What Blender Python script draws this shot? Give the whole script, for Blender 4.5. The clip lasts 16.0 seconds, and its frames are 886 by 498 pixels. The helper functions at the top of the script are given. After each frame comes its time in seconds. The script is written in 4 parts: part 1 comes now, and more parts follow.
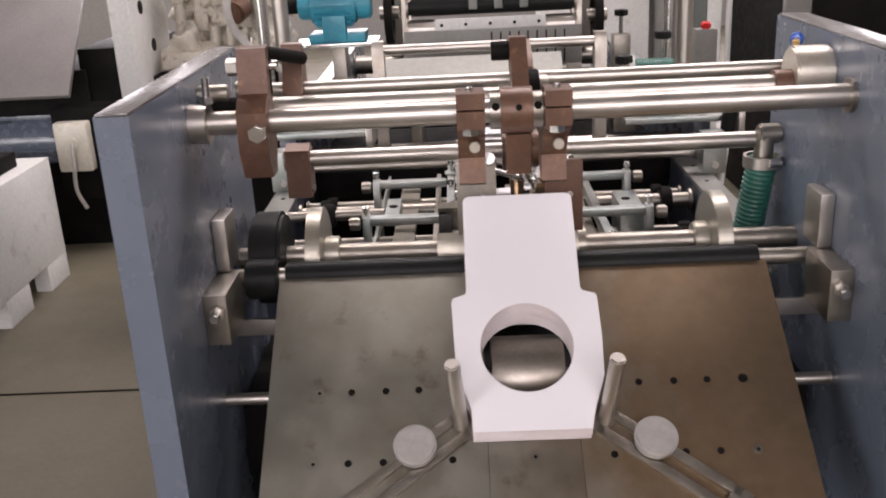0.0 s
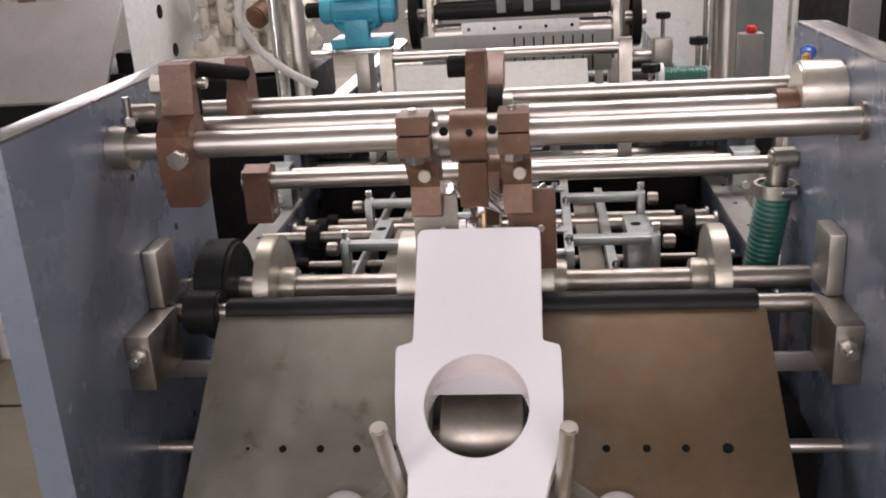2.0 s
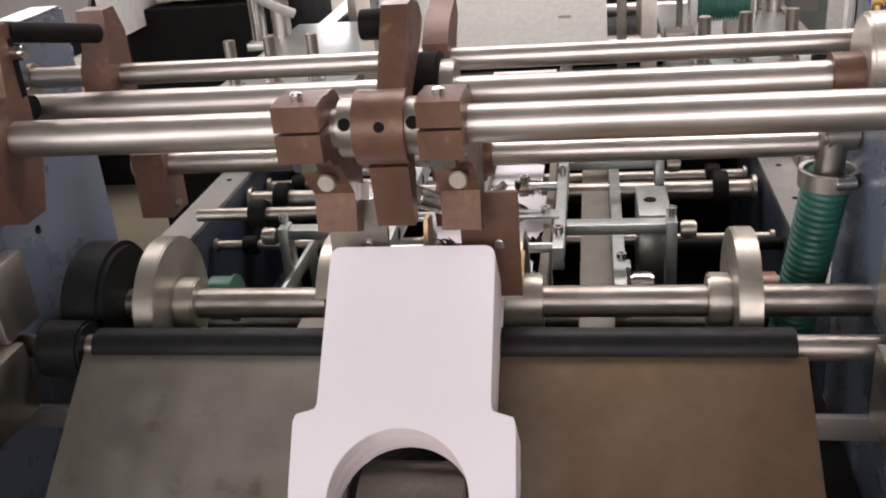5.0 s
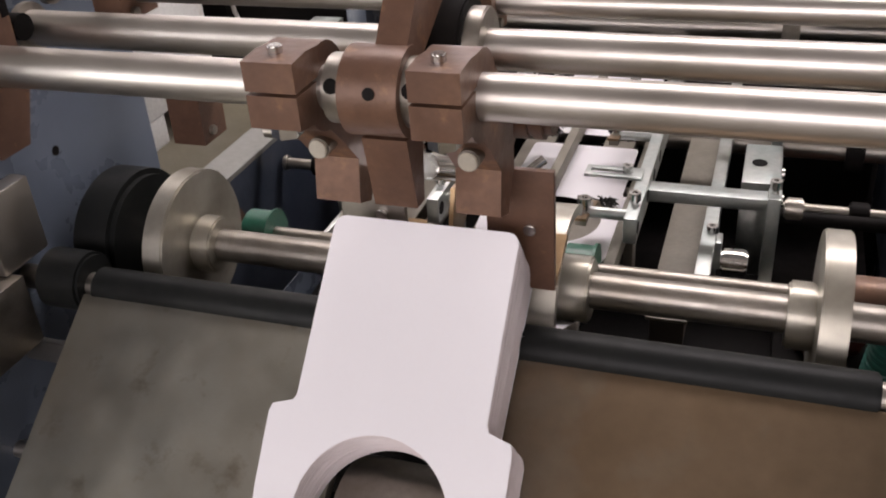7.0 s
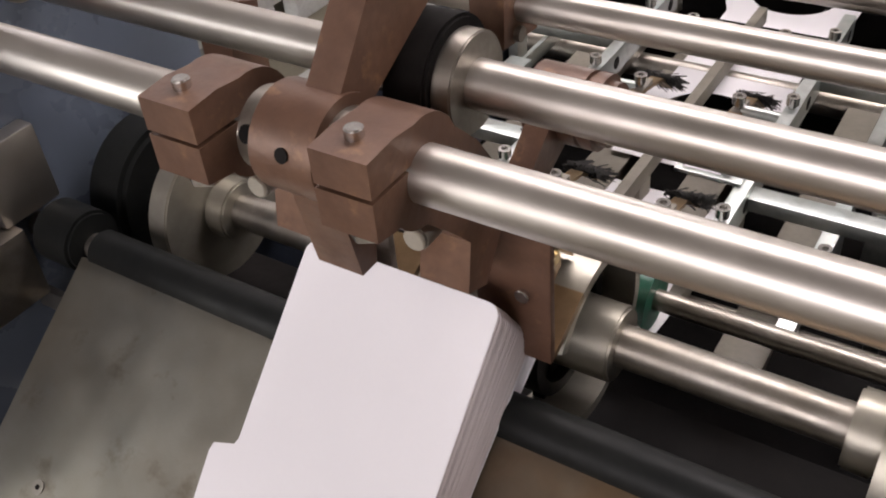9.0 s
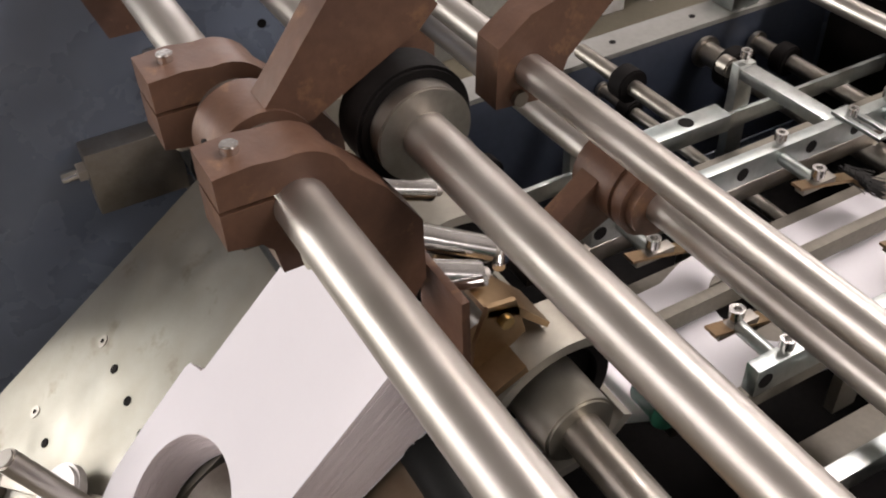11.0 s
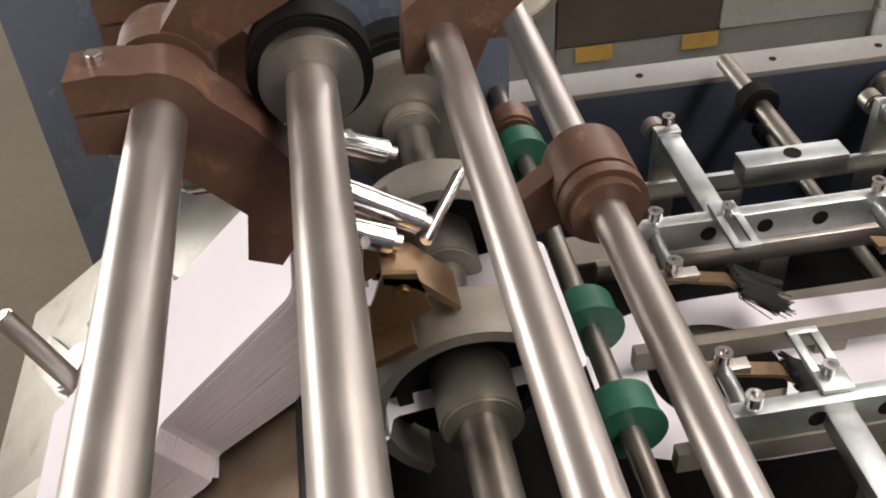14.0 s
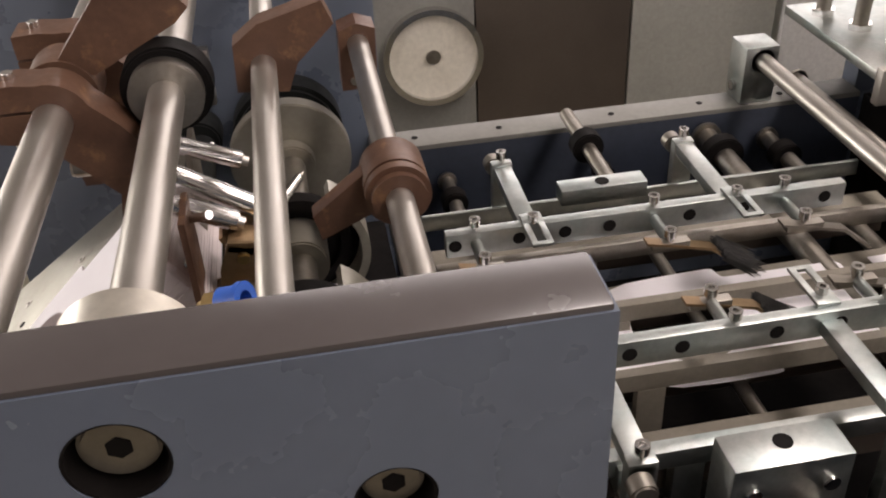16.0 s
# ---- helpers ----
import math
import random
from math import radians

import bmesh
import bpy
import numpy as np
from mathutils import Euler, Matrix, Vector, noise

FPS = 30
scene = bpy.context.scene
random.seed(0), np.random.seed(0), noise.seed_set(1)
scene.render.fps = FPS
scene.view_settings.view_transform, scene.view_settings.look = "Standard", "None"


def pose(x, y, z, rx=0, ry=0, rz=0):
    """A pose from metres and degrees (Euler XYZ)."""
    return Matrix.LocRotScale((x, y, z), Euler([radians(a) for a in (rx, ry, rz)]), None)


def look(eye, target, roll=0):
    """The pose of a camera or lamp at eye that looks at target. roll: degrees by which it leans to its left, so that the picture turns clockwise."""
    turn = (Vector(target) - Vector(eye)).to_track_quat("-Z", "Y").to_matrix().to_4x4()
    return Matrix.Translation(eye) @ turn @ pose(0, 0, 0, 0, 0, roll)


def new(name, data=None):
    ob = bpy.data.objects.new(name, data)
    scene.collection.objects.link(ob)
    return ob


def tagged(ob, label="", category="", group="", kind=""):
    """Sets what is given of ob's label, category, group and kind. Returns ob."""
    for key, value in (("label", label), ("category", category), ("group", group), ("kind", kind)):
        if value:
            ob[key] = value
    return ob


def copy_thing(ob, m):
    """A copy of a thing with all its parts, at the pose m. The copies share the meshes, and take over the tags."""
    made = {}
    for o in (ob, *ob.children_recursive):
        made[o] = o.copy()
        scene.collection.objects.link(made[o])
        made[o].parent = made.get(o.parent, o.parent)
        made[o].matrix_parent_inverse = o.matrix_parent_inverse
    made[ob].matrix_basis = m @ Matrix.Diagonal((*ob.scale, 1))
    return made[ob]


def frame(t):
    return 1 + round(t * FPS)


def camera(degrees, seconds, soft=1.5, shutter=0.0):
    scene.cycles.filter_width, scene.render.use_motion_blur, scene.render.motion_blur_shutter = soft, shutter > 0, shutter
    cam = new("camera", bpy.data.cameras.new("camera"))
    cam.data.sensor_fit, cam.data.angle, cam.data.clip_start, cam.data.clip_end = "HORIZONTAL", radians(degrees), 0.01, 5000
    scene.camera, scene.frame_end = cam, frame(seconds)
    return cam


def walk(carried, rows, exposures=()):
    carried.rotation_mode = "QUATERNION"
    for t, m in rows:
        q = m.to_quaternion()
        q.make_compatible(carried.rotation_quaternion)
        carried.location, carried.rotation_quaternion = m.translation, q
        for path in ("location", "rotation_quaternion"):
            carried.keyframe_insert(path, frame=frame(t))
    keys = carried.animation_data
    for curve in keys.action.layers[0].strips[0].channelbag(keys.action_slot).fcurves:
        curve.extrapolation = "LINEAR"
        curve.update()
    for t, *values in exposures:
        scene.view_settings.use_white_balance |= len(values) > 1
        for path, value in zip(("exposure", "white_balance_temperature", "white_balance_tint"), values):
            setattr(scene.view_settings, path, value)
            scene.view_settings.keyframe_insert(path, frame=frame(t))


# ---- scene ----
cam = camera(49.9, 16.0, soft=2.0)
PATH = [
    (0, (-0.073, -1.201, 1.279), (-0.126, 0.683, 0.609), -2.9),
    (0.5, (-0.007, -1.16, 1.28), (-0.143, 0.721, 0.615), -3.1),
    (1, (0.04, -1.133, 1.28), (-0.135, 0.751, 0.633), -3.0),
    (1.5, (0.073, -1.097, 1.278), (-0.139, 0.782, 0.627), -3.3),
    (2, (0.08, -1.04, 1.27), (-0.137, 0.834, 0.606), -3.6),
    (2.5, (0.074, -0.958, 1.267), (-0.124, 0.909, 0.58), -3.5),
    (3, (0.063, -0.908, 1.263), (-0.104, 0.956, 0.557), -3.1),
    (3.5, (0.061, -0.85, 1.259), (-0.112, 1.005, 0.531), -3.5),
    (4, (0.088, -0.781, 1.257), (-0.12, 1.053, 0.486), -4.2),
    (6.5, (0.227, -0.59, 1.255), (-0.31, 1.088, 0.309), -4.6),
    (7, (0.234, -0.526, 1.258), (-0.373, 1.085, 0.24), -4.3),
    (7.5, (0.24, -0.453, 1.269), (-0.401, 1.085, 0.162), -4.6),
    (8, (0.221, -0.386, 1.284), (-0.405, 1.086, 0.083), -4.4),
    (8.5, (0.225, -0.348, 1.28), (-0.475, 1.06, 0.045), -3.9),
    (9, (0.294, -0.295, 1.297), (-0.612, 0.968, 0.038), -5.7),
    (11.5, (0.48, -0.054, 1.332), (-0.929, 0.525, 0.035), -2.9),
    (12, (0.511, -0.004, 1.327), (-0.949, 0.451, 0.037), -4.5),
    (12.5, (0.507, 0.03, 1.318), (-0.983, 0.43, 0.045), -4.1),
    (13, (0.509, 0.079, 1.31), (-1.016, 0.335, 0.042), -4.0),
    (13.5, (0.517, 0.1, 1.303), (-0.994, 0.331, 0.014), -3.1),
    (14, (0.529, 0.118, 1.304), (-1.0, 0.284, 0.025), -4.0),
    (14.5, (0.542, 0.165, 1.305), (-1.005, 0.342, 0.05), -4.2),
    (15, (0.58, 0.174, 1.322), (-0.969, 0.465, 0.09), -2.3),
    (15.5, (0.652, 0.19, 1.324), (-0.939, 0.471, 0.146), -3.4),
    (16, (0.769, 0.212, 1.35), (-0.868, 0.451, 0.225), -3.1),
]
walk(cam, [(t, look(eye, target, roll)) for t, eye, target, roll in PATH], exposures=[(0, 0.10, 6700, 23), (9.0, 0.08, 6700, 20), (11.5, 0.20, 6850, 19), (14.5, 0.28, 6850, 19), (16, 0.05, 7100, 21)])

# ---------------------------------------------------------------- light
world = bpy.data.worlds.new("sky")
scene.world = world
world.use_nodes = True
wn = world.node_tree
sky = wn.nodes.new("ShaderNodeTexSky")
sky.sky_type, sky.sun_disc = "NISHITA", False
sky.sun_elevation, sky.sun_rotation = radians(45), radians(200)
wn.nodes["Background"].inputs["Strength"].default_value = 0.1
wn.links.new(sky.outputs[0], wn.nodes["Background"].inputs[0])
sun = new("sun", bpy.data.lights.new("sun", "SUN"))
sun.data.energy, sun.data.angle, sun.data.color = 2.0, radians(0.5), (1.0, 0.95, 0.88)
sun.matrix_basis = look((3, -8, 9), (0, 0, 0))


def window_light(name, eye, target, w, h, watts, color):
    ob = new(name, bpy.data.lights.new(name, "AREA"))
    ob.data.shape, ob.data.size, ob.data.size_y = "RECTANGLE", w, h
    ob.data.energy, ob.data.color = watts, color
    ob.matrix_basis = look(eye, target)
    return ob


# daylight that enters by the windows behind, the far windows and the roof lights
window_light("south_window_light", (0.4, -4.9, 2.5), (0.4, 0, 2.5), 4.4, 1.9, 150, (1.0, 0.96, 0.93))
window_light("south_door_light", (-4.8, -4.9, 1.5), (-4.8, 0, 1.5), 3.2, 2.6, 185, (0.96, 1.0, 0.97))
window_light("west_window_light", (-6.9, 3.0, 3.1), (0, 3.0, 2.6), 6.0, 1.5, 110, (1.0, 0.98, 0.95))
window_light("north_window_light", (-0.9, 8.9, 2.4), (-0.9, 0, 2.4), 11.0, 2.6, 490, (1.0, 0.97, 0.95))
window_light("roof_light", (0.6, 2.4, 4.38), (0.6, 2.4, 0), 5.4, 1.1, 250, (1.0, 0.97, 0.94))

window_light("east_window_light", (6.9, 2.75, 3.1), (0, 2.75, 2.4), 4.5, 1.5, 85, (1.0, 0.97, 0.95))

# ---------------------------------------------------------------- materials


def mix_color(nt, fac, a, b):
    n = nt.nodes.new("ShaderNodeMix")
    n.data_type = "RGBA"
    n.inputs["A"].default_value = (*a, 1) if isinstance(a, tuple) else n.inputs["A"].default_value
    n.inputs["B"].default_value = (*b, 1) if isinstance(b, tuple) else n.inputs["B"].default_value
    if not isinstance(a, tuple):
        nt.links.new(a, n.inputs["A"])
    if not isinstance(b, tuple):
        nt.links.new(b, n.inputs["B"])
    nt.links.new(fac, n.inputs["Factor"])
    return n.outputs["Result"]


def noise_fac(nt, scale, lo, hi, detail=4.0, stretch=None, rough=0.6):
    tc = nt.nodes.new("ShaderNodeTexCoord")
    src = tc.outputs["Object"]
    if stretch:
        mp = nt.nodes.new("ShaderNodeMapping")
        mp.inputs["Scale"].default_value = stretch
        nt.links.new(src, mp.inputs["Vector"])
        src = mp.outputs["Vector"]
    n = nt.nodes.new("ShaderNodeTexNoise")
    n.inputs["Scale"].default_value, n.inputs["Detail"].default_value = scale, detail
    n.inputs["Roughness"].default_value = rough
    nt.links.new(src, n.inputs["Vector"])
    r = nt.nodes.new("ShaderNodeMapRange")
    r.inputs["From Min"].default_value, r.inputs["From Max"].default_value = lo, hi
    nt.links.new(n.outputs["Fac"], r.inputs["Value"])
    return r.outputs["Result"]


def material(name, base, worn, metal=0.0, rough=(0.4, 0.6), big=6.0, fine=160.0, bump=0.15, stretch=None, spread=(0.35, 0.7), dirt=None, spec=0.5, grains=0.35):
    """Two scales of colour (stains, grain), roughness that varies, and fine relief."""
    m = bpy.data.materials.new(name)
    m.use_nodes = True
    nt = m.node_tree
    b = nt.nodes["Principled BSDF"]
    stains = noise_fac(nt, big, *spread)
    grain = noise_fac(nt, fine, 0.3, 0.7, 3.0, stretch)
    col = mix_color(nt, stains, base, worn)
    g2 = nt.nodes.new("ShaderNodeMapRange")
    g2.inputs["To Min"].default_value, g2.inputs["To Max"].default_value = 0.0, grains
    nt.links.new(grain, g2.inputs["Value"])
    col = mix_color(nt, g2.outputs["Result"], col, tuple(0.55 * c for c in base))
    if dirt:
        spots = noise_fac(nt, big * 2.7, 0.58, 0.68, 6.0)
        col = mix_color(nt, spots, col, dirt)
    nt.links.new(col, b.inputs["Base Color"])
    rr = nt.nodes.new("ShaderNodeMapRange")
    rr.inputs["To Min"].default_value, rr.inputs["To Max"].default_value = rough
    nt.links.new(noise_fac(nt, big * 3.1, 0.3, 0.7, 5.0), rr.inputs["Value"])
    nt.links.new(rr.outputs["Result"], b.inputs["Roughness"])
    b.inputs["Metallic"].default_value = metal
    b.inputs["Specular IOR Level"].default_value = spec
    if bump:
        bp = nt.nodes.new("ShaderNodeBump")
        bp.inputs["Strength"].default_value, bp.inputs["Distance"].default_value = bump, 0.0006
        nt.links.new(grain, bp.inputs["Height"])
        nt.links.new(bp.outputs["Normal"], b.inputs["Normal"])
    return m


STEEL = material("ground_steel", (0.56, 0.53, 0.49), (0.46, 0.43, 0.385), 1.0, (0.34, 0.44), 9, 70, 0.003, (20, 1, 1), grains=0.03)
STEEL_DULL = material("dull_steel", (0.41, 0.385, 0.345), (0.27, 0.24, 0.20), 1.0, (0.32, 0.5), 12, 180, 0.12)
ZINC = material("zinc_plate", (0.52, 0.535, 0.51), (0.38, 0.44, 0.43), 1.0, (0.28, 0.45), 18, 140, 0.1)
CHROME = material("bright_bolt", (0.75, 0.74, 0.72), (0.62, 0.6, 0.57), 1.0, (0.12, 0.25), 30, 200, 0.05)
OXIDE = material("brown_oxide_iron", (0.104, 0.054, 0.036), (0.175, 0.093, 0.057), 0.25, (0.34, 0.52), 16, 120, 0.2, dirt=(0.22, 0.118, 0.062))
BLUE = material("blue_grey_paint", (0.112, 0.136, 0.180), (0.130, 0.156, 0.200), 0.0, (0.20, 0.34), 3.5, 60, 0.05, grains=0.10, spec=0.7)
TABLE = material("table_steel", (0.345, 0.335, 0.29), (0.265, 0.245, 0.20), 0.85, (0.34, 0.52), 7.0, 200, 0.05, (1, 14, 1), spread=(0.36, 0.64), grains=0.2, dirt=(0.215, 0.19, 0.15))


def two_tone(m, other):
    """The table is paler on one half and darker brown on the other, with a soft ragged border."""
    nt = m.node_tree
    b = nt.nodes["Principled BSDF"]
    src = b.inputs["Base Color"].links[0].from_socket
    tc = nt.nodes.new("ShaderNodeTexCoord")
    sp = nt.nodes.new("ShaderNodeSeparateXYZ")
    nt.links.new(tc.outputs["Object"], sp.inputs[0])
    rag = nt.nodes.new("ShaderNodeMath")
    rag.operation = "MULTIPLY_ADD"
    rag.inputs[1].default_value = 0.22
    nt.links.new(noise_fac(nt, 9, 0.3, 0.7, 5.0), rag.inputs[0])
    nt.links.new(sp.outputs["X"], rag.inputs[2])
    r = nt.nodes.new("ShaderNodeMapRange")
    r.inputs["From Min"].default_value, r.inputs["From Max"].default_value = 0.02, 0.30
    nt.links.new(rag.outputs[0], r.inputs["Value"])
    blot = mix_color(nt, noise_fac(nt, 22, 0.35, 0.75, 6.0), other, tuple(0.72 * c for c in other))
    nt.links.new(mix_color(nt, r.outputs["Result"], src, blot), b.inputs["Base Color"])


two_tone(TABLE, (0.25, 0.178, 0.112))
PAPER = material("white_board", (0.79, 0.775, 0.80), (0.77, 0.755, 0.78), 0.0, (0.55, 0.7), 8, 300, 0.01, grains=0.02)
PAPER_EDGE = material("board_edges", (0.74, 0.68, 0.68), (0.62, 0.55, 0.54), 0.0, (0.7, 0.85), 10, 500, 0.1, (1, 1, 40), grains=0.15)
BLACK = material("black_rubber", (0.008, 0.009, 0.009), (0.014, 0.015, 0.014), 0.0, (0.38, 0.55), 12, 150, 0.06, spec=0.16)
# near-black for dark iron parts, and for the shade in voids and holes
DARK = material("dark_iron_and_shade", (0.007, 0.0065, 0.0065), (0.014, 0.012, 0.011), 0.0, (0.5, 0.7), 9, 120, 0.12, spec=0.06)
GREEN = material("green_nylon", (0.012, 0.085, 0.052), (0.02, 0.12, 0.075), 0.0, (0.3, 0.45), 20, 140, 0.08)
HOSE = material("green_hose", (0.018, 0.11, 0.085), (0.03, 0.16, 0.12), 0.0, (0.3, 0.45), 10, 120, 0.05)
WHITE = material("white_paint", (0.76, 0.76, 0.74), (0.68, 0.68, 0.64), 0.0, (0.4, 0.55), 3, 80, 0.06, dirt=(0.55, 0.53, 0.48))
NAVY = material("dark_navy_paint", (0.028, 0.036, 0.055), (0.045, 0.055, 0.075), 0.0, (0.35, 0.5), 7, 90, 0.06)
DUSTY = material("dusty_dark_sheet", (0.19, 0.178, 0.17), (0.15, 0.14, 0.132), 0.2, (0.45, 0.6), 4, 100, 0.06)
KNOB = material("turned_knob_steel", (0.58, 0.56, 0.54), (0.48, 0.46, 0.43), 0.55, (0.35, 0.5), 14, 120, 0.05)
TURNED = material("oiled_turned_steel", (0.44, 0.42, 0.36), (0.32, 0.295, 0.24), 0.75, (0.30, 0.46), 14, 140, 0.05, grains=0.2)
CAPSTEEL = material("pale_turned_steel", (0.68, 0.64, 0.56), (0.58, 0.54, 0.46), 0.8, (0.3, 0.42), 12, 120, 0.04)
GREY = material("grey_panel_paint", (0.22, 0.22, 0.20), (0.185, 0.18, 0.165), 0.0, (0.4, 0.55), 4, 90, 0.06)
PALE = material("pale_grey_panel_paint", (0.39, 0.39, 0.345), (0.345, 0.345, 0.305), 0.0, (0.4, 0.55), 4, 90, 0.05)
BROWN_SHEET = material("brown_sheet", (0.13, 0.105, 0.085), (0.10, 0.08, 0.065), 0.5, (0.4, 0.55), 3, 100, 0.06, (1, 1, 8))
YELLOW = material("yellow_tape", (0.42, 0.26, 0.05), (0.30, 0.19, 0.05), 0.0, (0.4, 0.6), 20, 100, 0.05)
TEAL = material("teal_motor_paint", (0.03, 0.30, 0.42), (0.04, 0.36, 0.48), 0.0, (0.3, 0.45), 10, 90, 0.1)
BLUE_PLASTIC = material("blue_plastic", (0.02, 0.095, 0.42), (0.03, 0.12, 0.47), 0.0, (0.25, 0.35), 20, 80, 0.03)
BRASS = material("brass", (0.62, 0.45, 0.20), (0.5, 0.36, 0.17), 1.0, (0.25, 0.4), 20, 150, 0.05)
BRONZE = material("bronze_strip", (0.36, 0.25, 0.14), (0.26, 0.17, 0.10), 0.9, (0.3, 0.45), 15, 120, 0.1)
CREAM = material("cream_enamel", (0.74, 0.70, 0.60), (0.66, 0.62, 0.52), 0.0, (0.3, 0.4), 8, 70, 0.05)
EDGE = material("worn_edge_paint", (0.075, 0.066, 0.064), (0.058, 0.050, 0.049), 0.0, (0.20, 0.29), 6, 120, 0.02, grains=0.1, spec=0.8)
BELT = material("conveyor_belt", (0.22, 0.20, 0.16), (0.16, 0.14, 0.11), 0.0, (0.5, 0.7), 12, 180, 0.15)
FLOOR = material("olive_concrete", (0.150, 0.133, 0.092), (0.118, 0.105, 0.073), 0.0, (0.4, 0.65), 1.2, 60, 0.1, dirt=(0.135, 0.12, 0.09))
WALL = material("hall_wall_plaster", (0.40, 0.385, 0.36), (0.34, 0.33, 0.31), 0.0, (0.7, 0.85), 0.8, 30, 0.1)
ROOF = material("hall_ceiling_sheet", (0.26, 0.25, 0.24), (0.21, 0.20, 0.19), 0.0, (0.6, 0.8), 0.7, 25, 0.1)
RED = material("red_plastic", (0.55, 0.02, 0.02), (0.45, 0.02, 0.02), 0.0, (0.3, 0.4), 20, 80, 0.03)
BRISTLE = material("black_bristle", (0.02, 0.02, 0.02), (0.035, 0.033, 0.03), 0.0, (0.6, 0.8), 30, 300, 0.2)
CABLE = material("grey_cable", (0.5, 0.48, 0.45), (0.42, 0.40, 0.37), 0.0, (0.4, 0.5), 20, 80, 0.03)

# ---------------------------------------------------------------- mesh tools


def part(name, bm, mat, parent=None, label="", angle=35):
    me = bpy.data.meshes.new(name)
    bmesh.ops.recalc_face_normals(bm, faces=bm.faces)
    for fc in bm.faces:
        fc.smooth = True
    bm.to_mesh(me)
    bm.free()
    me.set_sharp_from_angle(angle=radians(angle))
    me.materials.append(mat)
    ob = new(name, me)
    if parent:
        ob.parent = parent
    if label:
        tagged(ob, label)
    return ob


def thing(name, label, category, group="", kind="", at=(0, 0, 0)):
    ob = new(name)
    ob.empty_display_size = 0.02
    ob.location = at
    return tagged(ob, label, category, group, kind)


def box(bm, x0, x1, y0, y1, z0, z1, bevel=0.0015, m=None, taper=None):
    vs = bmesh.ops.create_cube(bm, size=1.0)["verts"]
    for v in vs:
        v.co = Vector((x0 + (v.co.x + 0.5) * (x1 - x0), y0 + (v.co.y + 0.5) * (y1 - y0), z0 + (v.co.z + 0.5) * (z1 - z0)))
    if bevel:
        es = list({e for v in vs for e in v.link_edges})
        r = bmesh.ops.bevel(bm, geom=es, offset=bevel, segments=2, affect="EDGES", profile=0.6)
        vs = list({v for f in r["faces"] for v in f.verts} | {v for v in vs if v.is_valid})
    if m is not None:
        bmesh.ops.transform(bm, matrix=m, verts=vs)
    return bm


def cyl(bm, a, b, r, seg=24, bevel=0.0, r2=None):
    a, b = Vector(a), Vector(b)
    d = b - a
    m = Matrix.Translation((a + b) / 2) @ d.to_track_quat("Z", "Y").to_matrix().to_4x4()
    vs = bmesh.ops.create_cone(bm, cap_ends=True, segments=seg, radius1=r, radius2=r if r2 is None else r2, depth=d.length, matrix=m)["verts"]
    if bevel:
        es = [e for e in {e for v in vs for e in v.link_edges} if len(e.link_faces) == 2 and e.calc_face_angle(0) > 0.9]
        bmesh.ops.bevel(bm, geom=es, offset=bevel, segments=2, affect="EDGES")
    return bm


def ring(bm, a, b, ro, ri, seg=32, arc=(0, 360), bevel=0.0):
    """A tube wall, or a part of one, between two points of its axis."""
    a, b = Vector(a), Vector(b)
    q = (b - a).to_track_quat("Z", "Y").to_matrix()
    full = arc[1] - arc[0] >= 360
    n = seg if full else seg + 1
    rows = []
    for i in range(n):
        t = radians(arc[0] + (arc[1] - arc[0]) * i / seg)
        u = q @ Vector((math.cos(t), math.sin(t), 0))
        rows.append([bm.verts.new(p + u * r) for p, r in ((a, ri), (a, ro), (b, ro), (b, ri))])
    for i in range(seg):
        p, s = rows[i], rows[(i + 1) % n]
        for k in range(4):
            bm.faces.new((p[k], s[k], s[(k + 1) % 4], p[(k + 1) % 4]))
    if not full:
        bm.faces.new(rows[0])
        bm.faces.new(rows[-1][::-1])
    return bm


def prism(bm, pts, x0, x1, axis="x", bevel=0.0015):
    """A flat outline pushed along an axis."""
    put = {"x": lambda p, w: (w, p[0], p[1]), "y": lambda p, w: (p[0], w, p[1]), "z": lambda p, w: (p[0], p[1], w)}[axis]
    lo, hi = ([bm.verts.new(put(p, w)) for p in pts] for w in (x0, x1))
    fs = [bm.faces.new(lo), bm.faces.new(hi[::-1])]
    n = len(pts)
    fs += [bm.faces.new((lo[i], hi[i], hi[(i + 1) % n], lo[(i + 1) % n])) for i in range(n)]
    if bevel:
        es = [e for e in {e for f in fs for e in f.edges} if e.calc_face_angle(0) > 0.5]
        bmesh.ops.recalc_face_normals(bm, faces=fs)
        bmesh.ops.bevel(bm, geom=es, offset=bevel, segments=2, affect="EDGES")
    return bm


def hexhead(bm, a, b, r):
    return cyl(bm, a, b, r, 6, 0.0006)


def arcpts(cx, cy, r, a0, a1, n):
    return [(cx + r * math.cos(radians(a0 + (a1 - a0) * i / n)), cy + r * math.sin(radians(a0 + (a1 - a0) * i / n))) for i in range(n + 1)]


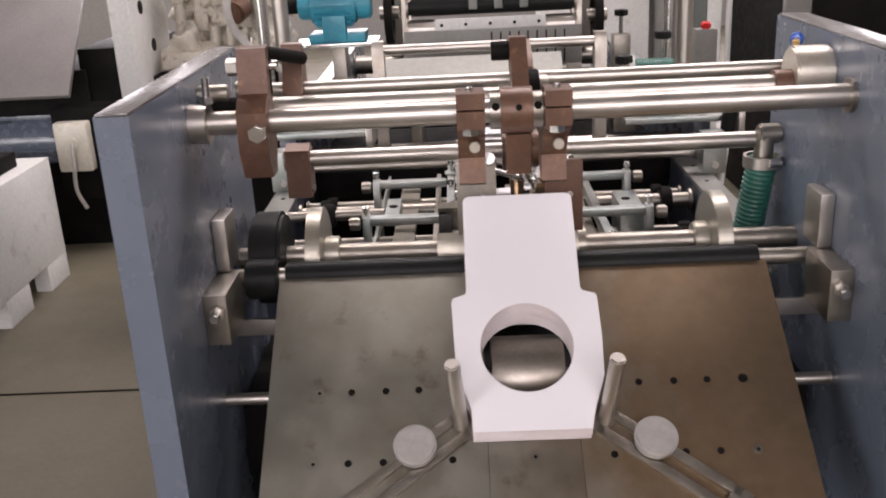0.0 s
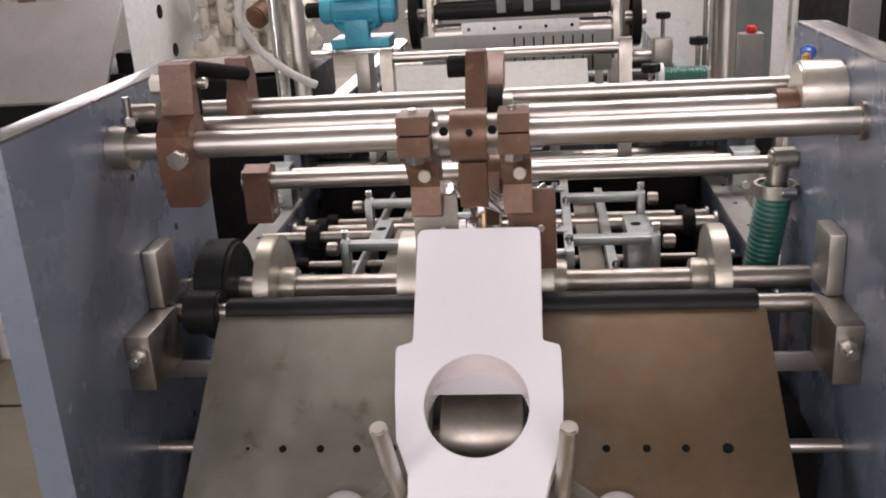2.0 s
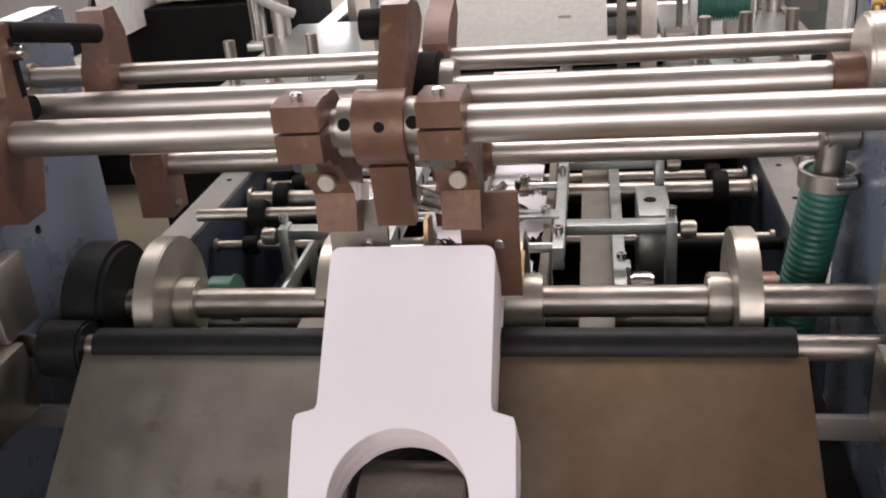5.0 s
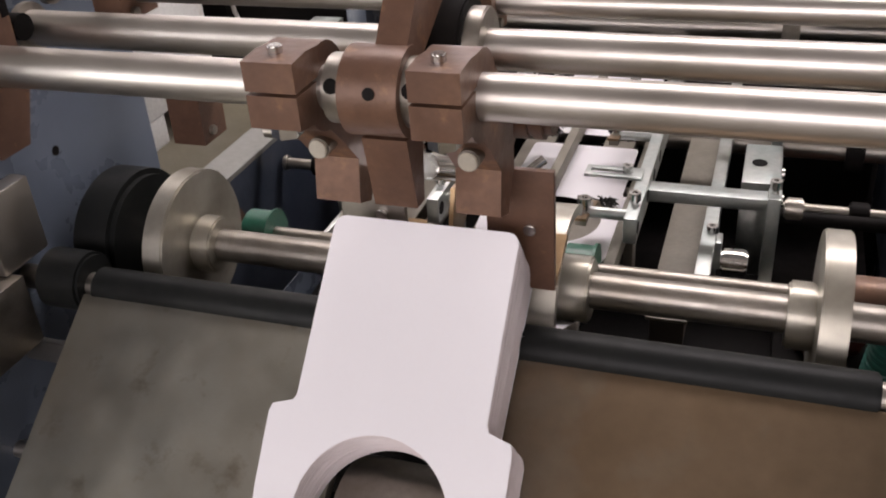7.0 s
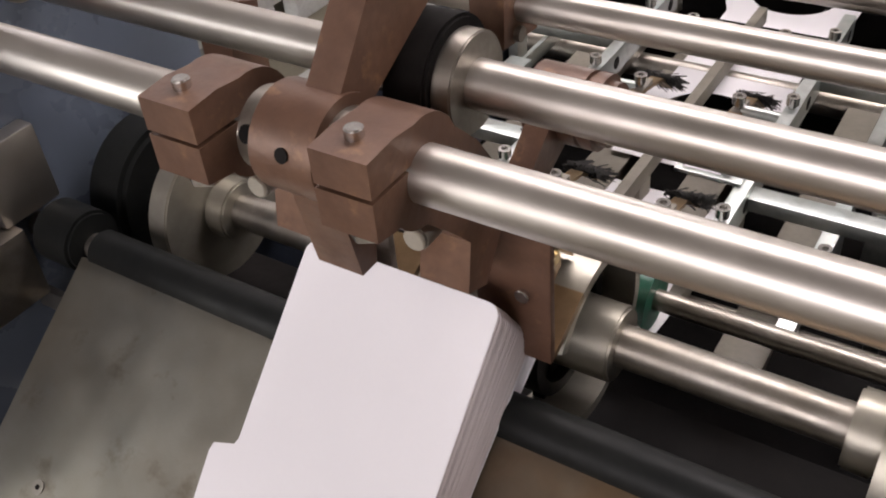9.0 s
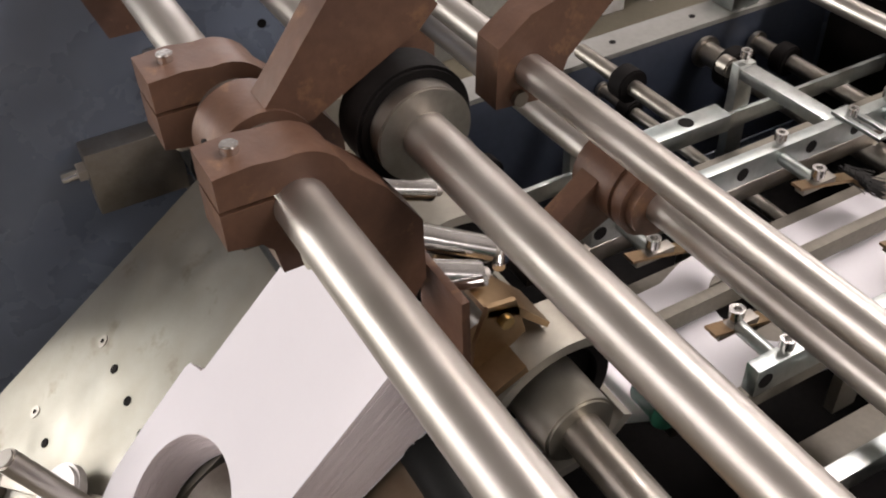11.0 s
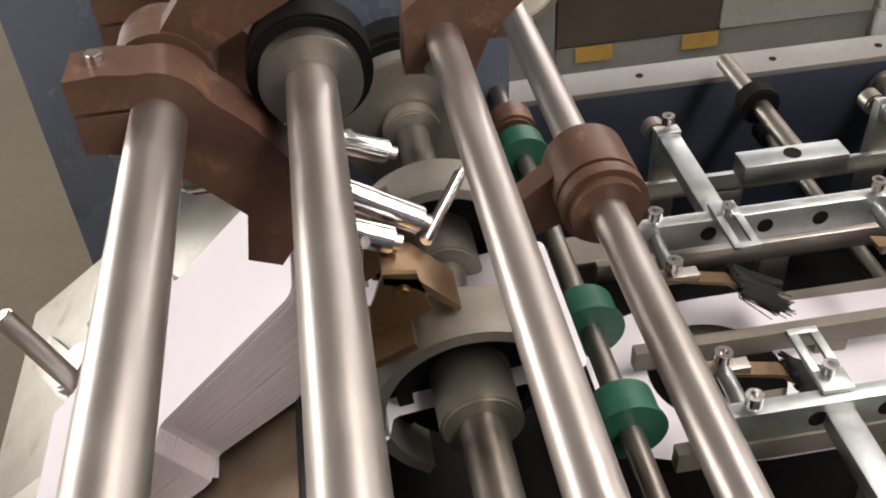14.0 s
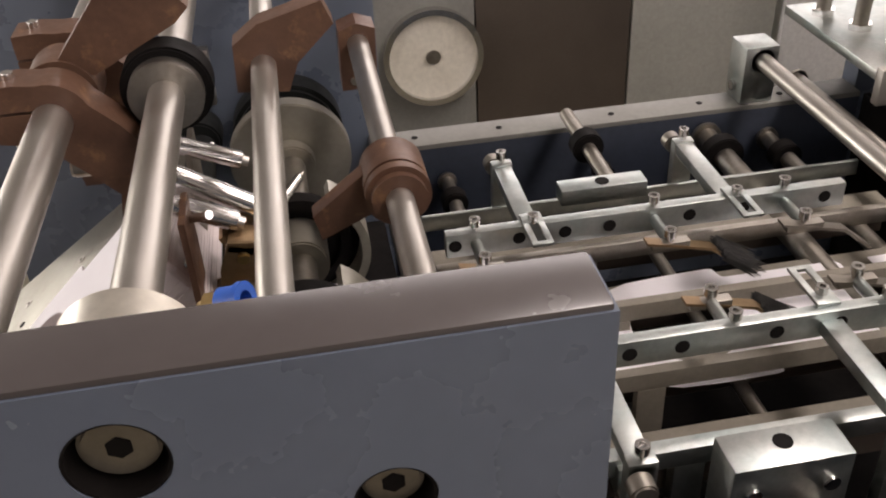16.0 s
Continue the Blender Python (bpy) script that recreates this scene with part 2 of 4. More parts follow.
def tube(name, pts, r, mat, parent=None, label=""):
    """A bent rod, hose or cable along points, as a mesh."""
    P = [Vector(p) for p in pts]
    sm = []
    for i in range(len(P) - 1):
        p0, p1, p2, p3 = P[max(i - 1, 0)], P[i], P[i + 1], P[min(i + 2, len(P) - 1)]
        for k in range(8):
            t = k / 8
            sm.append(0.5 * (2 * p1 + (p2 - p0) * t + (2 * p0 - 5 * p1 + 4 * p2 - p3) * t * t + (3 * p1 - p0 - 3 * p2 + p3) * t**3))
    sm.append(P[-1])
    bm = bmesh.new()
    rows, side = [], None
    for i, p in enumerate(sm):
        d = (sm[min(i + 1, len(sm) - 1)] - sm[max(i - 1, 0)]).normalized()
        side = (side - d * side.dot(d)).normalized() if side else d.orthogonal().normalized()
        up = d.cross(side)
        rows.append([bm.verts.new(p + (side * math.cos(k * math.tau / 10) + up * math.sin(k * math.tau / 10)) * r) for k in range(10)])
    for a, b in zip(rows, rows[1:]):
        for k in range(10):
            bm.faces.new((a[k], a[(k + 1) % 10], b[(k + 1) % 10], b[k]))
    bm.faces.new(rows[0])
    bm.faces.new(rows[-1])
    return part(name, bm, mat, parent, label, 60)


B = bmesh.new

# ---------------------------------------------------------------- the hall
fl = part("floor", box(B(), -7, 7, -5, 9, -0.1, 0, 0), FLOOR)
tagged(fl, "worn olive-brown painted concrete factory floor", "floor", kind="structure")
bm = B()
box(bm, -7, 7, 1.27, 1.275, 0.0, 0.004, 0)
tagged(part("floor_joint", bm, DARK), "dark saw-cut joint line across the concrete floor", "joint", kind="structure")


def wall_with_openings(name, axis, at, lo, hi, holes, height=4.5, t=0.2):
    bm = B()
    edges = [lo] + [v for h in holes for v in h[:2]] + [hi]

    def seg(a, b, z0, z1):
        if axis == "y":
            box(bm, a, b, at, at + t, z0, z1, 0)
        else:
            box(bm, at, at + t, a, b, z0, z1, 0)

    for i in range(0, len(edges), 2):
        seg(edges[i], edges[i + 1], 0, height)
    for a, b, z0, z1 in holes:
        seg(a, b, 0, z0)
        seg(a, b, z1, height)
    return tagged(part(name, bm, WALL), "plain grey plastered factory hall wall", "wall", kind="structure")


wall_with_openings("wall_south", "y", -5.2, -7, 7, [(-6.4, -3.2, 0.1, 2.9), (-1.8, 2.6, 1.5, 3.5)])
wall_with_openings("wall_north", "y", 9.0, -7, 7, [(-6.4, 4.6, 1.0, 3.8)])
wall_with_openings("wall_west", "x", -7.2, -5, 9, [(0.0, 6.0, 2.3, 3.9)])
wall_with_openings("wall_east", "x", 7.0, -5, 9, [(0.5, 5.0, 2.3, 3.9)])
bm = B()
for y0, y1 in ((-5.2, 1.8), (3.0, 9.2)):
    box(bm, -7.2, 7.2, y0, y1, 4.5, 4.6, 0)
for y0, y1 in ((1.8, 3.0),):
    box(bm, -7.2, -2.2, y0, y1, 4.5, 4.6, 0)
    box(bm, 3.4, 7.2, y0, y1, 4.5, 4.6, 0)
tagged(part("ceiling", bm, ROOF), "pale grey sheet ceiling with one roof light", "ceiling", kind="structure")

# ---------------------------------------------------------------- side plates
S1, S2, S3, S4, S5, S6, S7 = (0.017, 1.032), (0.102, 1.033), (0.181, 1.044), (0.281, 0.915), (0.183, 0.785), (0.074, 0.795), (0.298, 0.731)
TA = math.atan(0.716)
TC, TS = math.cos(TA), math.sin(TA)


def on_table(s, h):
    """y and z of a point s metres up the slope from the table's back edge and h above its face."""
    return 0.057 + s * TC - h * TS, 0.797 + s * TS + h * TC


def side_plate(xi, xo, y0, y1, top, bores, name_label):
    """Thick plate with a smooth top; bores go through it."""
    th = thing("side_plate", name_label, "machine frame", "side plates of the feeder")
    x0, x1 = min(xi, xo), max(xi, xo)
    bm = B()
    loops = [[(y0, 0.0), (y1, 0.0), (y1, top), (y0, top)]] + [[(y + r * math.cos(math.tau * i / 40), z + r * math.sin(math.tau * i / 40)) for i in range(40)] for y, z, r in bores]
    rings = []
    for x in (x0, x1):
        vs = [[bm.verts.new((x, y, z)) for y, z in lp] for lp in loops]
        bmesh.ops.triangle_fill(bm, use_beauty=True, edges=[bm.edges.new((v[i], v[(i + 1) % len(v)])) for v in vs for i in range(len(v))])
        rings.append(vs)
    for a, b in zip(*rings):
        for i in range(len(a)):
            bm.faces.new((a[i], a[(i + 1) % len(a)], b[(i + 1) % len(b)], b[i]))
    part("plate", bm, BLUE, th)
    part("top_edge", box(B(), x0 + 0.0012, x1 - 0.0012, y0 + 0.002, y1 - 0.002, top - 0.001, top + 0.0035, 0.0015), EDGE, th, "smooth worn top edge")
    return th


plate_l = side_plate(-0.425, -0.463, -0.214, 0.312, 1.090, (), "thick blue-grey painted steel side plate of the feeder, standing")
plate_r = side_plate(0.425, 0.468, -0.205, 0.330, 1.0995, ((0.113, 1.057, 0.023), (0.228, 1.008, 0.020)), "thick blue-grey painted steel side plate with bored holes")
# flat dark discs on the plate stand for the shade in tapped holes
for y, z in ((0.160, 0.887), (0.053, 0.986), (0.12, 0.62)):
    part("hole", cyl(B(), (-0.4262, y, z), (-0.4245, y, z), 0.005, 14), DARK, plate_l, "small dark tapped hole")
# the lining's near-black colour deepens the shade inside each bore
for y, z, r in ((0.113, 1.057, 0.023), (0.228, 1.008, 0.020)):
    lining = part("bore_lining", ring(B(), (0.427, y, z), (0.4672, y, z), r, r - 0.0015, 36), DARK, plate_r, "wall of a bored hole, near-black for the shade inside")
    screw_head = part("socket_screw", cyl(B(), (0.428, y, z), (0.458, y, z), r - 0.005, 32, 0.002), STEEL_DULL, plate_r, "dull steel socket-head screw, sunk in its bore")
    part("socket", cyl(B(), (0.456, y, z), (0.4585, y, z), 0.0062, 6), DARK, screw_head)


# ---------------------------------------------------------------- shafts
def shaft(label, yz, x0, x1, r, mat=None, group="cross shafts of the feeder", ends=True):
    th = thing("shaft", label, "shaft", group, at=(0, yz[0], yz[1]))
    part("rod", cyl(B(), (x0, 0, 0), (x1, 0, 0), r, 48, 0.001), mat or STEEL, th)
    if ends:
        for x in (x0, x1):
            s = 1 if x < 0 else -1
            part("bearing_ring", ring(B(), (x, 0, 0), (x + s * 0.006, 0, 0), r * 1.45, r, 36), STEEL_DULL, th)
    return th


sh1 = shaft("polished round steel cross shaft carrying the clamps", S1, -0.425, 0.425, 0.0155)
sh2 = shaft("polished round steel cross shaft with a flange", S2, -0.36, 0.40, 0.0147)
sh3 = shaft("polished round steel cross shaft", S3, -0.40, 0.425, 0.0105)
sh4 = shaft("polished round steel cross shaft with a brown hub", S4, -0.36, 0.40, 0.0128)


def collar(parent, x0, x1, ro, ri, mat=None, label=""):
    return part("collar", ring(B(), (x0, 0, 0), (x1, 0, 0), ro, ri, 32), mat or STEEL, parent, label)


# left end of the front shaft: split collar with an upright stud
collar(sh1, -0.425, -0.402, 0.026, 0.0155, label="bright steel end collar")
part("stud", cyl(B(), (-0.404, 0.006, 0.022), (-0.404, 0.008, 0.058), 0.005, 12, 0.001), CHROME, sh1, "upright bright stud")
part("nut", hexhead(B(), (-0.404, 0.006, 0.024), (-0.404, 0.007, 0.034), 0.010), CHROME, sh1)
part("boss", cyl(B(), (-0.425, 0.05, 0.03), (-0.385, 0.05, 0.03), 0.012, 20, 0.001), STEEL_DULL, sh1)
part("rod_stub", cyl(B(), (-0.425, 0.055, 0.012), (-0.335, 0.055, 0.012), 0.011, 20), DARK, sh1)
collar(sh1, -0.038, -0.0245, 0.0235, 0.0155, STEEL_DULL, "dull steel ring with a set screw")
collar(sh1, 0.0165, 0.0295, 0.0235, 0.0155, STEEL_DULL, "dull steel ring with a set screw")
for x in (-0.031, 0.023):
    part("set_screw", cyl(B(), (x, -0.0210, 0.009), (x, -0.0225, 0.0097), 0.0052, 14), DARK, sh1)

# right end of the second shaft: big pale bearing cap with a dark ring
collar(sh2, 0.350, 0.376, 0.021, 0.0147, OXIDE, "dark oxidised ring")
part("bearing_cap", cyl(B(), (0.374, 0.006, 0.014), (0.425, 0.006, 0.014), 0.037, 48, 0.003), CAPSTEEL, sh2, "pale worn round bearing cap")
part("flange", cyl(B(), (0.030, 0, 0), (0.044, 0, 0), 0.030, 40, 0.001), STEEL_DULL, sh2, "dull steel flange disc")
part("flange_hub", cyl(B(), (0.004, 0, 0), (0.032, 0, 0), 0.037, 40, 0.002), DARK, sh2, "black hub behind the flange")

# blue air fitting beside the cap
fit_air = thing("air_fitting", "blue push-in air fitting with a brass thread, on the side plate", "fitting", at=(0.398, 0.163, 1.082))
part("thread", cyl(B(), (-0.003, -0.011, -0.002), (0.0005, -0.002, 0.0), 0.0062, 6, 0.0008), BRASS, fit_air, "brass hexagon thread")
part("body", ring(B(), (0, -0.003, -0.001), (0.004, 0.006, 0.002), 0.0080, 0.0050, 28), BLUE_PLASTIC, fit_air)
part("release_ring", ring(B(), (0.004, 0.006, 0.002), (0.0052, 0.0086, 0.0028), 0.0094, 0.0050, 28), BLUE_PLASTIC, fit_air)
part("stem", cyl(B(), (-0.003, -0.011, -0.002), (0.0, -0.014, -0.030), 0.0045, 14), BRASS, fit_air)

# ---------------------------------------------------------------- clamps and levers on the front shaft


def clamp(x0, x1, label):
    th = thing("shaft_clamp", label, "clamp", "split clamps on the front shaft", at=((x0 + x1) / 2, S1[0], S1[1]))
    w = (x1 - x0) / 2
    prof = [(-0.043, 0.011), (-0.043, 0.031), (-0.022, 0.0325), *arcpts(0, 0, 0.031, 100, 20, 7), (0.050, -0.010), (0.070, -0.040), (0.070, -0.085), (0.050, -0.112), (0.030, -0.104), (0.036, -0.070), (0.014, -0.046), *arcpts(0, 0, 0.030, 265, 215, 5), (-0.043, -0.014), (-0.043, 0.0085), (-0.010, 0.0085), (-0.010, 0.011)]
    part("body", prism(B(), prof, -w, w, "x", 0.0012), OXIDE, th)
    part("bolt_head", hexhead(B(), (-0.001, -0.027, -0.0135), (-0.001, -0.027, -0.0245), 0.011), CHROME, th, "bright hexagon bolt head")
    part("bolt_tip", cyl(B(), (-0.001, -0.027, 0.031), (-0.001, -0.027, 0.0375), 0.005, 12, 0.0008), CHROME, th)
    pin = part("pin", cyl(B(), (0.004, 0.002, -0.048), (0.004, 0.040, -0.048), 0.0078, 20, 0.0015), STEEL_DULL, th, "round bright steel pin")
    part("pin_face", cyl(B(), (0.004, 0.0005, -0.048), (0.004, 0.003, -0.048), 0.0068, 20, 0.0006), CAPSTEEL, pin)
    return th


clamp(-0.081, -0.045, "brown oxidised split shaft clamp with bright bolt")
clamp(0.030, 0.064, "brown oxidised split shaft clamp with bright bolt and hook")

arm = thing("centre_arm", "brown oxidised cast arm with hub on the front shaft", "lever", at=(0, S1[0], S1[1]))
part("hub", ring(B(), (-0.0245, 0, 0), (0.0165, 0, 0), 0.0300, 0.0155, 40), OXIDE, arm)
part("hub_hole", cyl(B(), (-0.002, -0.0285, 0.0085), (-0.002, -0.0297, 0.0089), 0.0042, 14), DARK, arm)
part("upright", prism(B(), [(-0.004, 0.02), (0.030, 0.014), (0.100, 0.050), (0.112, 0.062), (0.100, 0.078), (0.070, 0.086), (0.050, 0.086)], -0.008, 0.014, "x", 0.002), OXIDE, arm)
part("pivot", cyl(B(), (-0.032, 0.075, 0.066), (-0.008, 0.075, 0.066), 0.013, 24, 0.001), DARK, arm, "black pivot knob")
part("tongue", prism(B(), [(-0.012, -0.03), (0.02, -0.03), (0.012, -0.085), (-0.002, -0.085)], -0.018, 0.014, "x", 0.002), OXIDE, arm)

lever = thing("clamp_lever", "dark brown cast lever with slotted arm on the front shaft", "lever", at=(-0.341, S1[0], S1[1]))
part("body", prism(B(), [(-0.034, -0.03), (-0.030, 0.016), (-0.016, 0.030), (0.0, 0.036), (0.010, 0.092), (0.030, 0.094), (0.030, 0.034), (0.028, -0.03), (0.012, -0.070), (-0.020, -0.070)], -0.019, 0.019, "x", 0.002), OXIDE, lever)
part("bolt_head", hexhead(B(), (0.008, -0.034, -0.006), (0.008, -0.046, -0.008), 0.012), CHROME, lever, "bright hexagon bolt head")
part("cross_bolt", cyl(B(), (-0.034, 0.026, 0.068), (0.030, 0.026, 0.068), 0.007, 14, 0.001), CHROME, lever)
part("bolt_nut", hexhead(B(), (-0.036, 0.026, 0.068), (-0.022, 0.026, 0.068), 0.012), STEEL, lever)
part("slot", box(B(), 0.0185, 0.0197, 0.022, 0.030, 0.030, 0.080, 0.0005), DARK, lever, "dark open slot")
part("handle_rod", cyl(B(), (0.012, 0.03, 0.085), (0.048, 0.12, 0.062), 0.009, 18, 0.002), DARK, lever, "round dark handle rod")

for label, yz, x0, x1, prof in (
    ("dark brown bracket on the third shaft", S3, -0.328, -0.300, [(-0.03, -0.022), (0.022, -0.022), (0.022, 0.04), (0.008, 0.066), (-0.014, 0.066), (-0.018, 0.03), (-0.03, 0.012)]),
    ("dark brown bracket on the lower shaft", S4, -0.356, -0.318, [(-0.024, -0.058), (0.020, -0.058), (0.022, 0.018), (0.0, 0.026), (-0.022, 0.018)]),
    ("brown oxidised lever with a hole on the third shaft", S3, 0.006, 0.030, [(-0.024, -0.02), (0.018, -0.024), (0.028, 0.0), (0.060, 0.030), (0.052, 0.050), (0.0, 0.036), (-0.022, 0.020)]),
):
    th = thing("shaft_bracket", label, "bracket", "", at=((x0 + x1) / 2, yz[0], yz[1]))
    part("body", prism(B(), prof, -(x1 - x0) / 2, (x1 - x0) / 2, "x", 0.0025), OXIDE, th)
    part("bolt", cyl(B(), ((x1 - x0) / 2, prof[0][0] + 0.016, -0.016 if yz is S3 else -0.046), ((x1 - x0) / 2 + 0.004, prof[0][0] + 0.016, -0.016 if yz is S3 else -0.046), 0.005, 12), STEEL_DULL, th)

hub = thing("hub_lever", "brown oxidised grooved hub with a swinging finger arm", "lever", at=(0.022, S4[0], S4[1]))
for a, b, r in ((-0.035, 0.008, 0.030), (0.008, 0.012, 0.027), (0.012, 0.022, 0.030), (0.022, 0.030, 0.025)):
    part("hub" if r > 0.028 else "groove_ring", ring(B(), (a, 0, 0), (b, 0, 0), r, 0.0128, 36), OXIDE, hub)
part("finger", prism(B(), [(-0.018, 0.018), (-0.004, -0.024), (-0.072, -0.054), (-0.078, -0.028)], -0.026, -0.006, "x", 0.002), OXIDE, hub)

# ---------------------------------------------------------------- feed table
table = thing("feed_table", "sloping brown-grey steel feed table with rows of holes", "table")
M_T = Matrix.Translation((0, 0.057, 0.797)) @ Matrix.Rotation(TA, 4, "X")
bm = B()
box(bm, -0.343, -0.058, -0.40, 0.0, -0.012, 0, 0.002)
box(bm, 0.058, 0.343, -0.40, 0.0, -0.012, 0, 0.002)
box(bm, -0.058, 0.058, -0.40, -0.215, -0.012, 0, 0.0005)
box(bm, -0.058, 0.058, -0.030, 0.0, -0.012, 0, 0.0005)
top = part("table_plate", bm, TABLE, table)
top.matrix_basis = M_T
# small holes are dark discs, their inner shade given by colour alone
for s, xs in ((-0.183, (-0.275, -0.233, -0.188, -0.145, -0.103, 0.103, 0.141, 0.186, 0.229, 0.275)), (-0.281, (-0.278, -0.234, -0.19, -0.103, 0.0, 0.098, 0.186, 0.229, 0.275))):
    for x in xs:
        big = abs(x) > 0.27 or x == 0.0
        h = part("hole", cyl(B(), (x, s, -0.006), (x, s, 0.0008), 0.0062 if big else 0.0046, 18), STEEL_DULL if big and x <= 0 or (big and s < -0.2) else DARK, table, "countersunk screw" if big else "dark tapped hole")
        h.matrix_basis = M_T
        if big:
            part("socket", cyl(B(), (x, s, 0.0), (x, s, 0.0013), 0.0022, 8), DARK, h)

drum_under = thing("under_roller", "dull bright steel roller in the opening of the feed table", "roller", at=(0, *on_table(-0.145, -0.045)))
part("roller", cyl(B(), (-0.048, 0, 0), (0.048, 0, 0), 0.055, 48, 0.002), STEEL_DULL, drum_under)
part("axle", cyl(B(), (-0.10, 0, 0), (0.10, 0, 0), 0.010, 16), STEEL, drum_under)


def slotted_bar(sgn):
    th = thing("guide_post_bar", "dark slotted steel bar with upright post and round bright knob", "guide", "back stops on the feed table")
    th.matrix_basis = M_T
    bm = B()
    d = Vector((sgn * 0.135, -0.105, 0)).normalized()
    p = Vector((-d.y, d.x, 0))
    a, e = Vector((sgn * 0.088, -0.236, 0.0)), Vector((sgn * 0.235, -0.350, 0.0))
    for off in (-0.0135, 0.0135):
        q = a + p * off
        r = e + p * off
        m = Matrix.Translation((q + r) / 2 + Vector((0, 0, 0.004))) @ Matrix.Rotation(math.atan2(d.y, d.x), 4, "Z")
        box(bm, -(r - q).length / 2, (r - q).length / 2, -0.0065, 0.0065, -0.004, 0.004, 0.001, m)
    for q in (a, e):
        m = Matrix.Translation(q + Vector((0, 0, 0.004))) @ Matrix.Rotation(math.atan2(d.y, d.x), 4, "Z")
        box(bm, -0.012, 0.012, -0.020, 0.020, -0.004, 0.004, 0.001, m)
    part("bar", bm, STEEL_DULL, th)
    part("knob", cyl(B(), (sgn * 0.149, -0.267, 0.008), (sgn * 0.149, -0.267, 0.022), 0.027, 40, 0.003), KNOB, th, "round bright steel clamping knob")
    part("post", cyl(B(), (sgn * 0.091, -0.238, 0.004), (sgn * 0.098, -0.212, 0.124), 0.0095, 24, 0.002), STEEL, th, "upright round steel post")
    return th


slotted_bar(-1)
slotted_bar(1)

# ---------------------------------------------------------------- paper blanks


def blank_outline(grow=0.0):
    """Blank as (x, s): narrow front panel, wide body with shoulders, tapering tail."""
    g = grow
    pts = arcpts(0.063 + g, 0.063, 0.009, 0, 90, 4) + arcpts(-0.069 - g, 0.063, 0.009, 90, 180, 4)
    pts += [(-0.078 - g, -0.070), (-0.080 - g, -0.075), (-0.096 - g, -0.080), (-0.098 - g, -0.086), (-0.096 - g, -0.140), (-0.092 - g, -0.190), (-0.077 - g, -0.228), (-0.076 - g, -0.259)]
    pts += [(0.071 + g, -0.259), (0.077 + g, -0.232), (0.092 + g, -0.190), (0.094 + g, -0.140), (0.093 + g, -0.086), (0.091 + g, -0.080), (0.074 + g, -0.075), (0.072 + g, -0.070)]
    return pts


def blank_mesh(bm, z0, z1, dx=0.0, ds=0.0, hole=True):
    """One blank with its round window, z0 to z1 thick."""
    out = [(x + dx, s + ds) for x, s in blank_outline()]
    cx, cs, r = -0.003 + dx, -0.150 + ds, 0.0600
    m = 48
    circ = [(cx + r * math.cos(math.tau * i / m), cs + r * math.sin(math.tau * i / m)) for i in range(m)]
    lay = []
    for z in (z0, z1):
        vo = [bm.verts.new((x, s, z)) for x, s in out]
        vc = [bm.verts.new((x, s, z)) for x, s in circ]
        es = [bm.edges.new((v[i], v[(i + 1) % len(v)])) for v in (vo, vc) for i in range(len(v))]
        fs = bmesh.ops.triangle_fill(bm, use_beauty=True, use_dissolve=False, edges=es)
        lay.append((vo, vc))
    for k in (0, 1):
        a, b = lay[0][k], lay[1][k]
        for i in range(len(a)):
            bm.faces.new((a[i], a[(i + 1) % len(a)], b[(i + 1) % len(b)], b[i]))
    return bm


stack = thing("paper_stack", "thick stack of white die-cut board blanks with round windows", "paper stack")
stack.matrix_basis = M_T
rnd = random.Random(4)
bm = B()
z = 0.006
while z < 0.0668:
    t = 0.0011
    blank_mesh(bm, z, z + t - 0.00004, rnd.uniform(-0.00045, 0.00045), rnd.uniform(-0.0005, 0.0005))
    z += t
top_bm = blank_mesh(B(), z, z + 0.0006)
# the boards lie looser towards the rollers, so the pile is a wedge
for m_ in (bm, top_bm):
    for v in m_.verts:
        v.co.z *= 1.0 + 2.08 * v.co.y
tagged(part("pressed_board", bm, PAPER_EDGE, stack, "pressed layers of board edges", 20), kind="stuff")
part("top_blank", top_bm, PAPER, stack, "clean white top blank", 20)

# ---------------------------------------------------------------- black roller, lower shaft with discs and drums
roll = thing("black_roller", "black rubber-covered roller at the upper edge of the feed table", "roller", at=(0, *S6))
part("cover", cyl(B(), (-0.335, 0, 0), (0.335, 0, 0), 0.0185, 40, 0.002), BLACK, roll)
part("axle", cyl(B(), (-0.42, 0, 0), (0.42, 0, 0), 0.012, 24), STEEL_DULL, roll)
part("end_sleeve", cyl(B(), (-0.392, 0, -0.004), (-0.345, 0, -0.004), 0.029, 32, 0.003), BLACK, roll, "black end sleeve")

feed = thing("feed_shaft", "steel lower feed shaft with discs and cut drums", "shaft", at=(0, *S5))
part("rod", cyl(B(), (-0.425, 0, 0), (0.425, 0, 0), 0.0165, 40), STEEL_DULL, feed)
for sgn in (-1, 1):
    disc = part("disc", cyl(B(), (sgn * 0.292, 0, 0), (sgn * 0.314, 0, 0), 0.075, 64, 0.0015), TURNED, feed, "plain machined steel disc")
    part("disc_hub", cyl(B(), (sgn * 0.270, 0, 0), (sgn * 0.292, 0, 0), 0.029, 40, 0.002), TURNED, disc)
part("sprocket", cyl(B(), (-0.400, 0, 0), (-0.352, 0, 0), 0.071, 48, 0.006), BLACK, feed, "black belt wheel")


